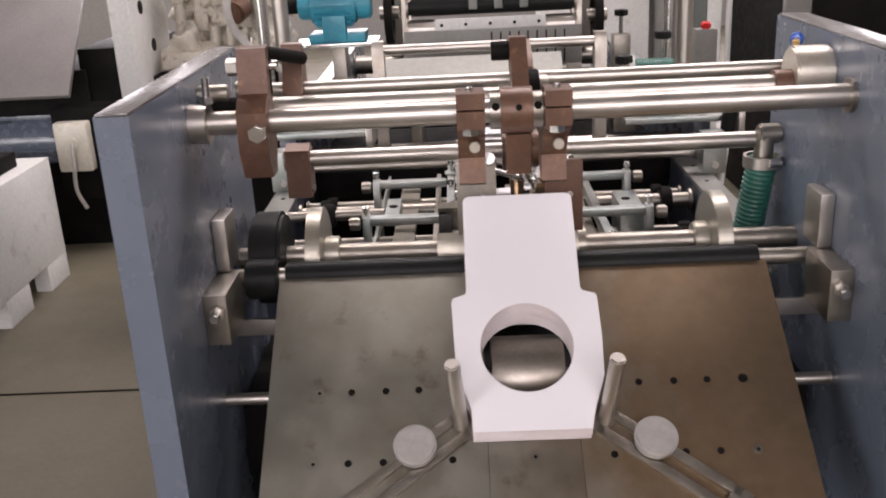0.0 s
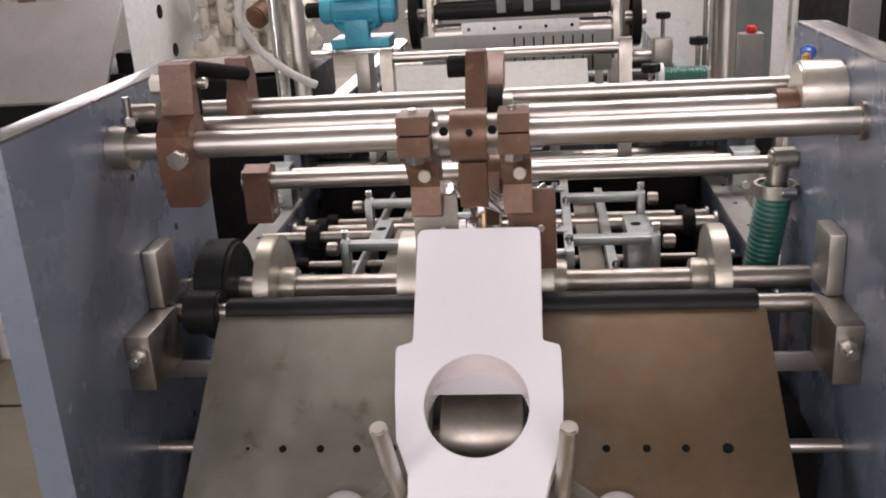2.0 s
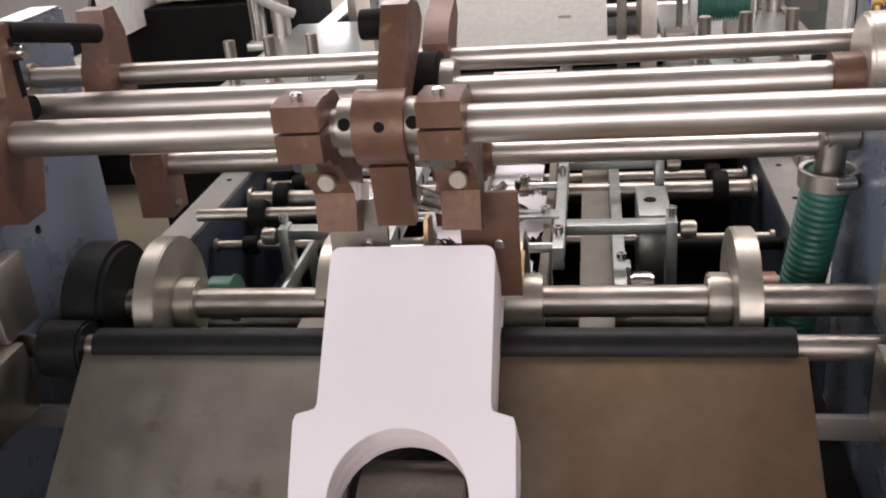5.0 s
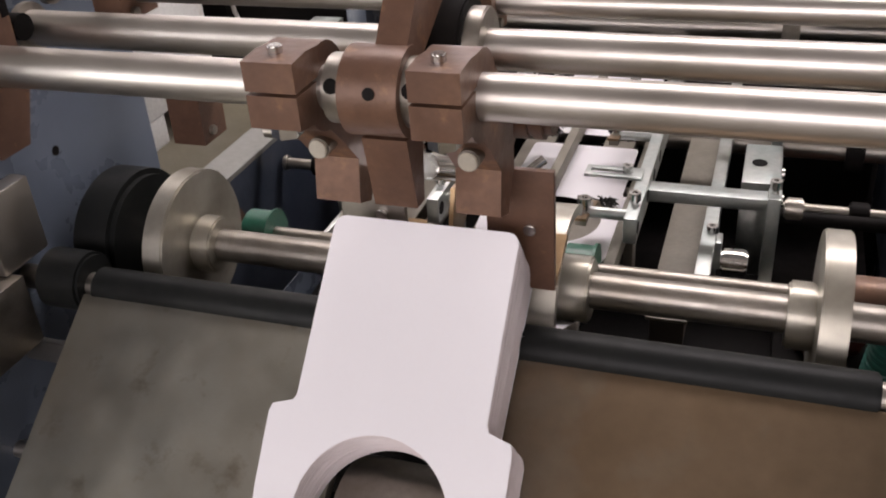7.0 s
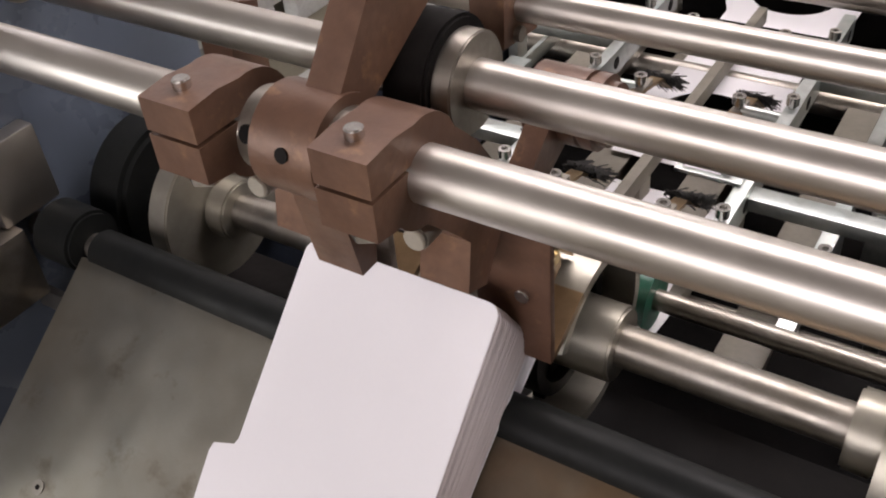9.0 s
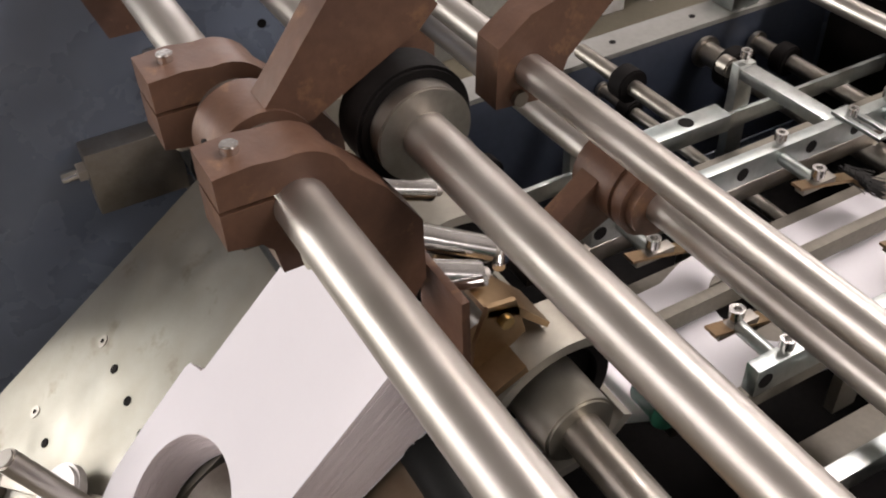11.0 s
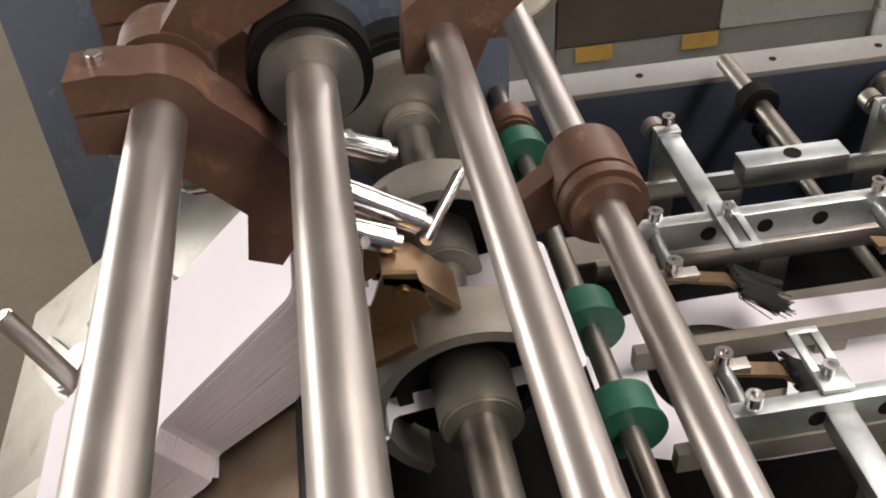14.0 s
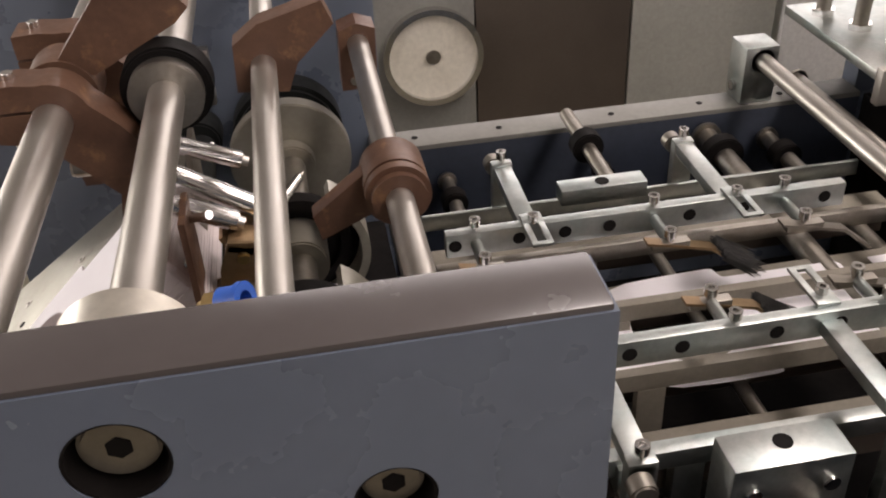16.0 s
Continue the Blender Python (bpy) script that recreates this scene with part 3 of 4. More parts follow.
def drum(x0, x1):
    rim = ring(B(), (x0, 0, 0), (x1, 0, 0), 0.075, 0.066, 46, (0, 278))
    rim = part("drum_rim", rim, TURNED, feed, "cut bright steel drum rim")
    part("drum_web", prism(B(), arcpts(0, 0, 0.068, 14, 264, 30) + [(0.0, 0.0)], x0 + 0.002, x0 + 0.012, "x", 0), DARK, rim, "dark oily drum web")
    dish = ring(B(), (x0 + 0.004, 0, 0), (x0 + 0.022, 0, 0), 0.056, 0.045, 40)
    cyl(dish, (x0 + 0.003, 0, 0), (x0 + 0.011, 0, 0), 0.050, 40)
    part("drum_dish", dish, DARK, rim, "dark oily dished face")
    part("drum_hub", cyl(B(), (x0 + 0.011, 0, 0), (x1 + 0.018, 0, 0), 0.030, 40, 0.002), TURNED, rim)


drum(0.042, 0.088)
drum(-0.118, -0.074)

green = thing("green_roller_shaft", "thin steel shaft with green nylon rollers", "shaft", at=(0, *S7))
part("rod", cyl(B(), (-0.43, 0, 0), (0.43, 0, 0), 0.0095, 24), STEEL_DULL, green)
for x in (-0.295, -0.038, 0.072):
    rl = part("roller", ring(B(), (x - 0.014, 0, 0), (x + 0.014, 0, 0), 0.027, 0.0095, 36), GREEN, green, "green nylon roller")
    part("roller_lip", ring(B(), (x + 0.014, 0, 0), (x + 0.017, 0, 0), 0.0295, 0.0095, 36), GREEN, rl)
for x in (-0.345, 0.345):
    part("spool", cyl(B(), (x - 0.018, 0, 0), (x + 0.018, 0, 0), 0.026, 28, 0.004), OXIDE, green)

# ---------------------------------------------------------------- bearing blocks beside the table


def bearing_block(sgn):
    th = thing("bearing_block", "machined steel bearing block bolted to the side plate", "bearing block", "bearing blocks of the black roller", at=(sgn * 0.425, -0.03, 0.80))
    w = -sgn
    xs = sorted((0.0, w * 0.031))
    part("block", box(B(), xs[0], xs[1], -0.018, 0.075, -0.055, 0.017, 0.002), STEEL_DULL, th)
    bolt = part("bolt", cyl(B(), (w * 0.019, -0.018, -0.006), (w * 0.019, -0.043, -0.007), 0.0065, 16, 0.001), CHROME, th, "bright adjusting bolt")
    part("bolt_nut", hexhead(B(), (w * 0.019, -0.018, -0.006), (w * 0.019, -0.027, -0.006), 0.0105), STEEL, bolt)
    xs = sorted((w * 0.0005, w * 0.020))
    part("upright_bar", box(B(), xs[0], xs[1], 0.066, 0.126, 0.0175, 0.094, 0.003), STEEL, th, "bright upright flat bar")
    return th


bearing_block(-1)
bearing_block(1)
bar = thing("cross_bar", "flat bright steel bar under the feed table", "bar", at=(0, 0.05, 0.727))
part("bar", box(B(), -0.425, 0.425, -0.004, 0.004, -0.012, 0.012, 0.001), STEEL, bar)
rod = thing("tie_rod", "round steel tie rod under the feed table", "rod", at=(0, 0.0, 0.638))
part("rod", cyl(B(), (-0.425, 0, 0), (0.425, 0, 0), 0.0085, 24), STEEL, rod)
# box filling the void under the table; its colour stands in for shade
inner = thing("lower_cabinet", "sheet housing beneath the feed table, coloured near-black for the shaded void", "housing", at=(0, 0, 0))
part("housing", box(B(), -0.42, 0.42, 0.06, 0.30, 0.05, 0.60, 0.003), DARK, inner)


def gauge(x0, x1, label, mat):
    th = thing("gauge_plate", label, "plate", "front gauge plates", at=((x0 + x1) / 2, 0.098, 0.893))
    w = (x1 - x0) / 2
    part("plate", box(B(), -w, w, -0.003, 0.003, -0.055, 0.050, 0.001), mat, th)
    part("fold", prism(B(), [(0.003, -0.055), (0.003, -0.049), (0.045, -0.030), (0.047, -0.036)], -w, w, "x", 0.0005), BRONZE, th, "folded bronze lip")
    part("screw", cyl(B(), (w * 0.3, -0.003, 0.0), (w * 0.3, -0.007, 0.0), 0.005, 12, 0.0008), CHROME, th)
    part("wing_screw", cyl(B(), (-w * 0.2, 0.003, 0.035), (w * 0.5, 0.022, 0.048), 0.004, 12), CHROME, th, "bright wing screw")
    return th


gauge(0.038, 0.092, "brown oxidised vertical gauge plate before the stack", OXIDE)
gauge(-0.086, -0.030, "dull pale steel vertical gauge plate before the stack", STEEL_DULL)
rods = thing("gauge_rods", "bright steel rods and clamps of the front gauge", "rod")
for a, b, r in (((-0.040, 0.075, 0.955), (-0.035, 0.145, 0.928), 0.0085), ((0.002, 0.07, 0.952), (0.018, 0.160, 0.904), 0.0100), ((0.034, 0.085, 0.930), (0.040, 0.138, 0.908), 0.0095), ((0.030, 0.160, 0.895), (-0.030, 0.195, 0.905), 0.0045)):
    rd = part("rod", cyl(B(), a, b, r, 20, 0.0012), CHROME, rods)
    d = Vector(b) - Vector(a)
    part("end_screw", cyl(B(), Vector(b), Vector(b) + d.normalized() * 0.006, r * 0.55, 12), STEEL, rd)
bra = thing("bronze_guide", "bent bronze guide strips between the feed drums", "guide", at=(0.018, 0.0, -0.004))
part("strip", prism(B(), [(0.128, 0.905), (0.150, 0.900), (0.178, 0.870), (0.176, 0.866), (0.148, 0.893), (0.128, 0.899)], 0.012, 0.050, "x", 0.0005), BRONZE, bra)
part("cheek", prism(B(), [(0.115, 0.845), (0.158, 0.872), (0.150, 0.905), (0.128, 0.908), (0.118, 0.880)], 0.046, 0.050, "x", 0.0005), BRONZE, bra)
part("cheek", prism(B(), [(0.115, 0.845), (0.158, 0.872), (0.150, 0.905), (0.128, 0.908), (0.118, 0.880)], -0.020, -0.016, "x", 0.0005), BRONZE, bra)
part("screw", cyl(B(), (0.050, 0.140, 0.893), (0.056, 0.140, 0.893), 0.0055, 14, 0.0008), BRASS, bra)

# ---------------------------------------------------------------- conveyor bed behind the feeder


def frame_rail(xc):
    th = thing("frame_rail", "long bluish steel frame rail with a drilled top flange", "frame rail", "rails of the conveyor frame")
    part("flange", box(B(), xc - 0.026, xc + 0.026, 0.312, 1.05, 0.691, 0.699, 0.001), GREY, th)
    inner_x = xc + (0.026 if xc < 0 else -0.026)
    xs = sorted((inner_x, inner_x + math.copysign(0.008, xc)))
    part("web", box(B(), xs[0], xs[1], 0.312, 1.05, 0.46, 0.691, 0.001), NAVY, th, "dark painted upright web")
    # flange holes: dark discs coloured like the shade inside
    for y in (0.36, 0.487, 0.66, 0.80, 0.93):
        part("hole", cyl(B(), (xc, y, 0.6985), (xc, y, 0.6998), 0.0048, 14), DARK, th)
    return th


frame_rail(-0.474)
frame_rail(0.450)


def screw(bm, x, y, z0, z1, r=0.0065):
    cyl(bm, (x, y, z0), (x, y, z1), r * 0.62, 12)
    ring(bm, (x, y, z1), (x, y, z1 + 0.009), r, r * 0.5, 16)
    cyl(bm, (x, y, z1), (x, y, z1 + 0.004), r * 0.55, 10)
    return bm


def guide_bar(xc, fingers):
    s = 1 if xc < 0 else -1
    th = thing("guide_bar", "zinc-plated drilled guide bar with screws and pins", "guide bar", "guide bars over the conveyor")
    part("bar", box(B(), xc - 0.007, xc + 0.007, 0.342, 0.815, 0.742, 0.772, 0.0015), ZINC, th)
    # drilled holes are dark plugs whose colour stands for inner shade
    for y in (0.352, 0.425, 0.478, 0.530, 0.625, 0.690, 0.79):
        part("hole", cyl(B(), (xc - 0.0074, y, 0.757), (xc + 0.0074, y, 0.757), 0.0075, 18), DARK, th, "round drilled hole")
    for y in fingers:
        part("screw", screw(B(), xc, y, 0.770, 0.777), CHROME, th, "bright socket-head screw")
        part("pin", cyl(B(), (xc, y, 0.757), (xc + s * 0.050, y, 0.757), 0.0065, 16, 0.001), ZINC, th)
    return th


def finger(xc, y, brush):
    s = 1 if xc < 0 else -1
    th = thing("spring_finger", "thin spring steel hold-down finger" + (" with a black bristle brush" if brush else ""), "finger", "hold-down fingers", at=(xc + s * 0.054, y, 0.757))
    part("clamp_screw", screw(B(), 0, 0, -0.004, 0.008, 0.007), CHROME, th)
    part("holder", box(B(), -0.006, 0.006, -0.022, 0.022, -0.006, 0.002, 0.001), STEEL_DULL, th)
    part("strip", prism(B(), [(-0.028, 0.006), (0.0, 0.0), (0.05, -0.012), (0.085, -0.040), (0.088, -0.043), (0.084, -0.044), (0.048, -0.015), (0.0, -0.003), (-0.028, 0.003)], -0.007, 0.007, "x", 0.0004), BRONZE if brush else STEEL_DULL, th)
    if brush:
        rnd = random.Random(int(1000 * y) + (7 if xc > 0 else 0))
        bm = B()
        for i in range(150):
            x = rnd.uniform(-0.020, 0.020)
            a = Vector((x, 0.055 + rnd.uniform(0, 0.008), -0.016 + rnd.uniform(-0.006, 0.004)))
            e = a + Vector((rnd.uniform(-0.004, 0.004), 0.040 + rnd.uniform(-0.008, 0.012), -0.030 + rnd.uniform(-0.004, 0.006)))
            cyl(bm, a, e, 0.0009, 3, 0, 0.0005)
        tagged(part("bristles", bm, BRISTLE, th, "black bristle tuft"), kind="stuff")
    return th


YS = (0.376, 0.583, 0.740)
guide_bar(-0.102, YS)
guide_bar(0.115, YS)
for xc in (-0.102, 0.115):
    for y in YS:
        finger(xc, y, y < 0.7)


def bracket_arm(sgn, y):
    th = thing("bracket_arm", "zinc-plated flat bracket arm with a slotted end", "bracket", "bracket arms of the guide bars")
    xo, xi = sgn * 0.262, sgn * 0.112
    x0, x1 = sorted((xo, xi))
    part("arm", box(B(), x0, x1, y - 0.011, y + 0.011, 0.748, 0.762, 0.001), ZINC, th)
    a, b = sorted((sgn * 0.262, sgn * 0.248))
    part("leg", box(B(), a, b, y - 0.013, y + 0.013, 0.62, 0.765, 0.0015), ZINC, th)
    part("outer_screw", screw(B(), sgn * 0.255, y, 0.762, 0.772), CHROME, th)
    part("knuckle", cyl(B(), (sgn * 0.266, y - 0.006, 0.752), (sgn * 0.285, y - 0.006, 0.752), 0.012, 20, 0.002), STEEL_DULL, th)
    bm = B()
    t0, t1 = sgn * 0.094, sgn * 0.050
    a, b = sorted((t0, t1))
    for d in (-0.0085, 0.0085):
        box(bm, a, b, y + d - 0.0035, y + d + 0.0035, 0.7725, 0.776, 0.0004)
    box(bm, min(t1, t1 + sgn * 0.006), max(t1, t1 + sgn * 0.006), y - 0.012, y + 0.012, 0.7724, 0.7762, 0.0004)
    box(bm, min(t0, t0 + sgn * 0.02), max(t0, t0 + sgn * 0.02), y - 0.012, y + 0.012, 0.7724, 0.7762, 0.0004)
    part("slotted_tab", bm, ZINC, th)
    part("tab_screw", screw(B(), sgn * 0.097, y, 0.774, 0.776, 0.006), CHROME, th)
    return th


for sgn in (-1, 1):
    for y in (0.441, 0.680):
        bracket_arm(sgn, y)


def slide_block(x, y):
    th = thing("slide_block", "zinc-plated block with one countersunk hole on a cross rod", "block", "slide blocks of the conveyor")
    part("block", box(B(), x - 0.014, x + 0.014, y - 0.055, y + 0.055, 0.722, 0.744, 0.0015), ZINC, th)
    part("hole", cyl(B(), (x, y, 0.7435), (x, y, 0.7448), 0.009, 20), DARK, th)
    part("spindle", cyl(B(), (x - math.copysign(0.02, -x), y + 0.02, 0.725), (math.copysign(0.44, x), y + 0.02, 0.725), 0.010, 18), STEEL_DULL, th)
    part("spindle_knob", cyl(B(), (math.copysign(0.33, x), y + 0.02, 0.725), (math.copysign(0.355, x), y + 0.02, 0.725), 0.022, 24, 0.002), DARK, th)
    return th


slide_block(-0.214, 0.56)
for x, w, z, mat, lab in ((-0.247, 0.006, 0.705, ZINC, "thin bright edge rail of the conveyor"), (-0.133, 0.010, 0.706, STEEL_DULL, "dull steel hold-down rail over the belts"), (-0.015, 0.012, 0.708, BELT, "brown-grey hold-down rail over the belts"), (0.092, 0.012, 0.706, BELT, "brown-grey hold-down rail over the belts"), (0.190, 0.016, 0.702, ZINC, "zinc-plated edge rail of the conveyor")):
    th = thing("conveyor_rail", lab, "rail", "long rails of the conveyor")
    part("rail", box(B(), x - w / 2, x + w / 2, 0.335, 0.93, z - 0.022, z, 0.001), mat, th)
    part("foot", box(B(), x - w / 2, x + w / 2, 0.50, 0.53, 0.60, z - 0.022, 0.001), mat, th)
for x in (-0.20, -0.075, 0.04, 0.16):
    th = thing("conveyor_belt", "brown-grey flat conveyor belt", "belt", "flat belts of the conveyor")
    part("belt", box(B(), x - 0.022, x + 0.022, 0.32, 0.95, 0.664, 0.668, 0.001), BELT, th)
    part("bed", box(B(), x - 0.018, x + 0.018, 0.33, 0.94, 0.63, 0.662, 0.001), BROWN_SHEET, th)
blk = thing("adjuster_block", "zinc-plated adjuster block with screws on the edge rail", "block", at=(0.240, 0.578, 0.709))
part("block", box(B(), -0.022, 0.022, -0.055, 0.055, -0.10, 0.026, 0.002), ZINC, blk)
part("top_hole", cyl(B(), (-0.004, 0, 0.0255), (-0.004, 0, 0.0268), 0.009, 20), DARK, blk)
for y in (-0.036, 0.036):
    part("screw", cyl(B(), (0.022, y, -0.004), (0.027, y, -0.004), 0.008, 16, 0.001), CHROME, blk)
part("spindle", cyl(B(), (0.022, 0.0, -0.045), (0.18, 0.0, -0.045), 0.009, 18), DARK, blk)
hin = thing("hinge_link", "bright rounded hinge link with a socket screw", "hinge", at=(0.205, 0.455, 0.69))
part("link", cyl(B(), (0, 0.0, -0.025), (0.030, 0.0, -0.025), 0.016, 24, 0.003), CHROME, hin)
part("plate", box(B(), -0.02, 0.0, -0.012, 0.012, -0.03, 0.006, 0.002), ZINC, hin)
part("screw", screw(B(), -0.012, 0, 0.004, 0.012), CHROME, hin)
# these sheets carry the shade under the belts in their near-black colour
bed = thing("conveyor_trough", "sheet trough beneath the conveyor, coloured near-black for the shade there", "housing")
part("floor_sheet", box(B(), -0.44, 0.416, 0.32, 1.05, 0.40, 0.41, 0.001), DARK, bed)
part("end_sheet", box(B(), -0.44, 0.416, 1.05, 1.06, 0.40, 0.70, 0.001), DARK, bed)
for sgn in (-1, 1):
    part("skirt", box(B(), sgn * 0.475 - 0.02, sgn * 0.475 + 0.02, 0.33, 2.9, 0.0, 0.45, 0.002), BLUE, bed, "painted skirt panel")
mot = thing("orange_part", "dull orange-red painted gearbox deep in the frame", "gearbox", at=(0.33, 0.66, 0.47))
part("case", cyl(B(), (-0.03, 0, -0.02), (0.06, 0.03, -0.02), 0.05, 24, 0.01), material("orange_paint", (0.17, 0.04, 0.02), (0.10, 0.028, 0.018), 0.0, (0.4, 0.6)), mot)
part("foot", box(B(), -0.05, 0.05, -0.05, 0.05, -0.06, -0.045, 0.003), DARK, mot)
for y, z, r in ((0.40, 0.64, 0.010), (0.62, 0.655, 0.008), (0.80, 0.66, 0.016), (0.90, 0.645, 0.012)):
    th = shaft("thin steel cross rod under the conveyor", (y, z), -0.44, 0.416, r, STEEL_DULL, "cross rods under the conveyor")
    for x in (-0.38, 0.36):
        part("collar", cyl(B(), (x - 0.012, 0, 0), (x + 0.012, 0, 0), r * 1.9, 20, 0.002), DARK, th)

# ---------------------------------------------------------------- next unit of the machine


def corner_post(sgn):
    th = thing("corner_post", "square zinc-plated corner block with a clamp screw", "block", "corner blocks of the second unit")
    x = sgn * 0.48
    part("post", box(B(), x - 0.026, x + 0.026, 0.856, 0.908, 0.699, 0.788, 0.002), ZINC, th)
    part("screw", cyl(B(), (x, 0.856, 0.72), (x, 0.850, 0.72), 0.008, 16), CHROME, th)
    return th


corner_post(-1)
corner_post(1)
shaft("round steel cross shaft between the corner blocks", (0.884, 0.766), -0.46, 0.46, 0.0125, None, "cross shafts of the second unit")
shaft("round steel cross shaft of the second unit", (0.945, 0.728), -0.46, 0.46, 0.011, None, "cross shafts of the second unit")
deck = thing("deck_plate", "bright scratched steel deck plate with posts", "plate")
part("plate", box(B(), -0.56, -0.30, 0.965, 1.60, 0.792, 0.806, 0.002), ZINC, deck)
part("rim", box(B(), -0.30, -0.285, 0.965, 1.60, 0.76, 0.812, 0.002), STEEL, deck)
for x, y in ((-0.51, 1.0), (-0.44, 1.02), (-0.36, 1.03)):
    part("stud", cyl(B(), (x, y, 0.806), (x, y, 0.90), 0.011, 18, 0.001), STEEL_DULL, deck)
    part("nut", hexhead(B(), (x, y, 0.806), (x, y, 0.816), 0.018), CHROME, deck)
deck2 = copy_thing(deck, pose(0.86, 0, 0))


def upright(x, y, label):
    th = thing("upright_post", label, "post", "bright upright posts")
    part("tube", cyl(B(), (x - 0.024, y, 0.80), (x - 0.024, y, 2.3), 0.018, 28), CHROME, th)
    part("tube", cyl(B(), (x + 0.022, y + 0.03, 0.80), (x + 0.022, y + 0.03, 2.3), 0.022, 28), STEEL, th)
    part("foot", box(B(), x - 0.05, x + 0.05, y - 0.03, y + 0.07, 0.784, 0.802, 0.003), ZINC, th)
    return th


upright(-0.585, 1.45, "pair of bright round upright posts")
upright(0.525, 1.45, "pair of bright round upright posts")


def side_cheek(x, y, z0, z1, d, label):
    th = thing("side_cheek", label, "bracket", "machined cheeks of the second unit")
    part("cheek", prism(B(), [(y - d, z0), (y + d, z0), (y + d, z1 - 0.02), (y + d * 0.6, z1), (y - d * 0.6, z1), (y - d, z1 - 0.02)], x - 0.014, x + 0.014, "x", 0.002), STEEL_DULL, th)
    part("bolt", cyl(B(), (x, y - d, z0 + 0.03), (x, y - d - 0.008, z0 + 0.03), 0.008, 16), CHROME, th)
    return th


for x in (-0.270, 0.262):
    side_cheek(x, 1.117, 0.66, 0.990, 0.022, "grey machined cheek holding a guide shaft")
    side_cheek(x + (0.04 if x < 0 else 0.02), 1.76, 0.66, 1.30, 0.026, "tall grey machined cheek of the roller unit")
shaft("long round steel guide shaft", (1.117, 0.968), -0.27, 0.262, 0.012, None, "cross shafts of the second unit")
for y, z, r, mat, lab in ((1.74, 0.94, 0.030, STEEL, "wide bright roller"), (1.75, 1.005, 0.026, BLACK, "black rubber roller"), (1.76, 1.065, 0.022, STEEL, "bright roller"), (1.78, 1.12, 0.024, BLACK, "black rubber roller"), (1.70, 0.88, 0.016, STEEL_DULL, "dull steel rod")):
    shaft(lab + " of the roller unit", (y, z), -0.23, 0.28, r, mat, "rollers of the roller unit")
strip = thing("drilled_strip", "pale flat strip with five small holes before the rollers", "plate", at=(0.02, 1.705, 0.955))
part("strip", box(B(), -0.165, 0.165, -0.004, 0.004, -0.02, 0.018, 0.001), WHITE, strip)
for i in range(5):
    part("hole", cyl(B(), (-0.145 + 0.0725 * i, -0.0042, 0.0), (-0.145 + 0.0725 * i, -0.0052, 0.0), 0.005, 12), DARK, strip)
for i in range(3):
    th = thing("hanger", "pale flat hanger bar on the rollers", "bar", "hanger bars of the roller unit", at=(-0.03 + 0.075 * i, 1.68, 1.0))
    part("bar", box(B(), -0.012, 0.012, -0.004, 0.004, 0.0, 0.28, 0.001), ZINC, th)
    part("hook", box(B(), -0.012, 0.012, -0.004, 0.05, 0.06, 0.068, 0.001), ZINC, th)
tray = thing("delivery_tray", "wide slanted pale grey sheet plate with narrow slots", "tray", at=(-0.045, 1.22, 0.87))
part("plate", prism(B(), [(-0.05, -0.045), (0.07, 0.052), (0.07, 0.046), (-0.05, -0.051)], -0.232, 0.232, "x", 0.001), PALE, tray)
part("lip", box(B(), -0.232, 0.232, -0.056, -0.050, -0.075, -0.044, 0.001), PALE, tray, "folded front lip")
for x in (-0.15, 0.15):
    part("support", box(B(), x - 0.012, x + 0.012, 0.0, 0.02, -0.25, 0.0, 0.001), STEEL_DULL, tray)
comb = thing("comb_plate", "grey slotted comb plate behind the guide shaft", "plate", at=(0.03, 1.36, 0.93))
part("plate", box(B(), -0.25, 0.22, 0, 0.006, -0.05, 0.05, 0.001), GREY, comb)
for x in (-0.22, 0.19):
    part("support", box(B(), x - 0.01, x + 0.01, 0.006, 0.026, -0.315, 0.03, 0.001), STEEL_DULL, comb)
for i in range(9):
    part("slot", box(B(), -0.02 + 0.024 * i, -0.016 + 0.024 * i, -0.001, 0.0, -0.045, 0.04, 0), DARK, comb)


def star_knob(x, y, z):
    th = thing("star_knob", "black star knob on a bright screw and block", "knob", "black star knobs", at=(x, y, z))
    bm = B()
    for i in range(5):
        a = math.tau * i / 5
        cyl(bm, (0.012 * math.cos(a), 0.012 * math.sin(a), 0), (0.012 * math.cos(a), 0.012 * math.sin(a), 0.018), 0.010, 14, 0.002)
    part("knob", bm, BLACK, th)
    part("screw", cyl(B(), (0, 0, -0.06), (0, 0, 0), 0.006, 14), CHROME, th)
    part("block", box(B(), -0.026, 0.026, -0.03, 0.03, -0.16, -0.055, 0.003), STEEL_DULL, th)
    return th


for p in ((0.444, 1.27, 0.945), (0.430, 1.83, 0.945), (0.315, 1.09, 0.915)):
    star_knob(*p)


def pulley(x, y, z, r, label):
    th = thing("pulley", label, "wheel", "", at=(x, y, z))
    part("rim", ring(B(), (-0.012, 0, 0), (0.012, 0, 0), r, r * 0.75, 40), DARK, th)
    part("web", cyl(B(), (-0.004, 0, 0), (0.004, 0, 0), r * 0.78, 32), DARK, th)
    part("boss", cyl(B(), (-0.03, 0, 0), (0.03, 0, 0), 0.02, 20, 0.002), STEEL_DULL, th)
    return th


pulley(-0.285, 1.80, 0.99, 0.095, "dark belt pulley beside the motor")
pulley(0.345, 1.76, 0.96, 0.075, "dark belt pulley beside the roller unit")

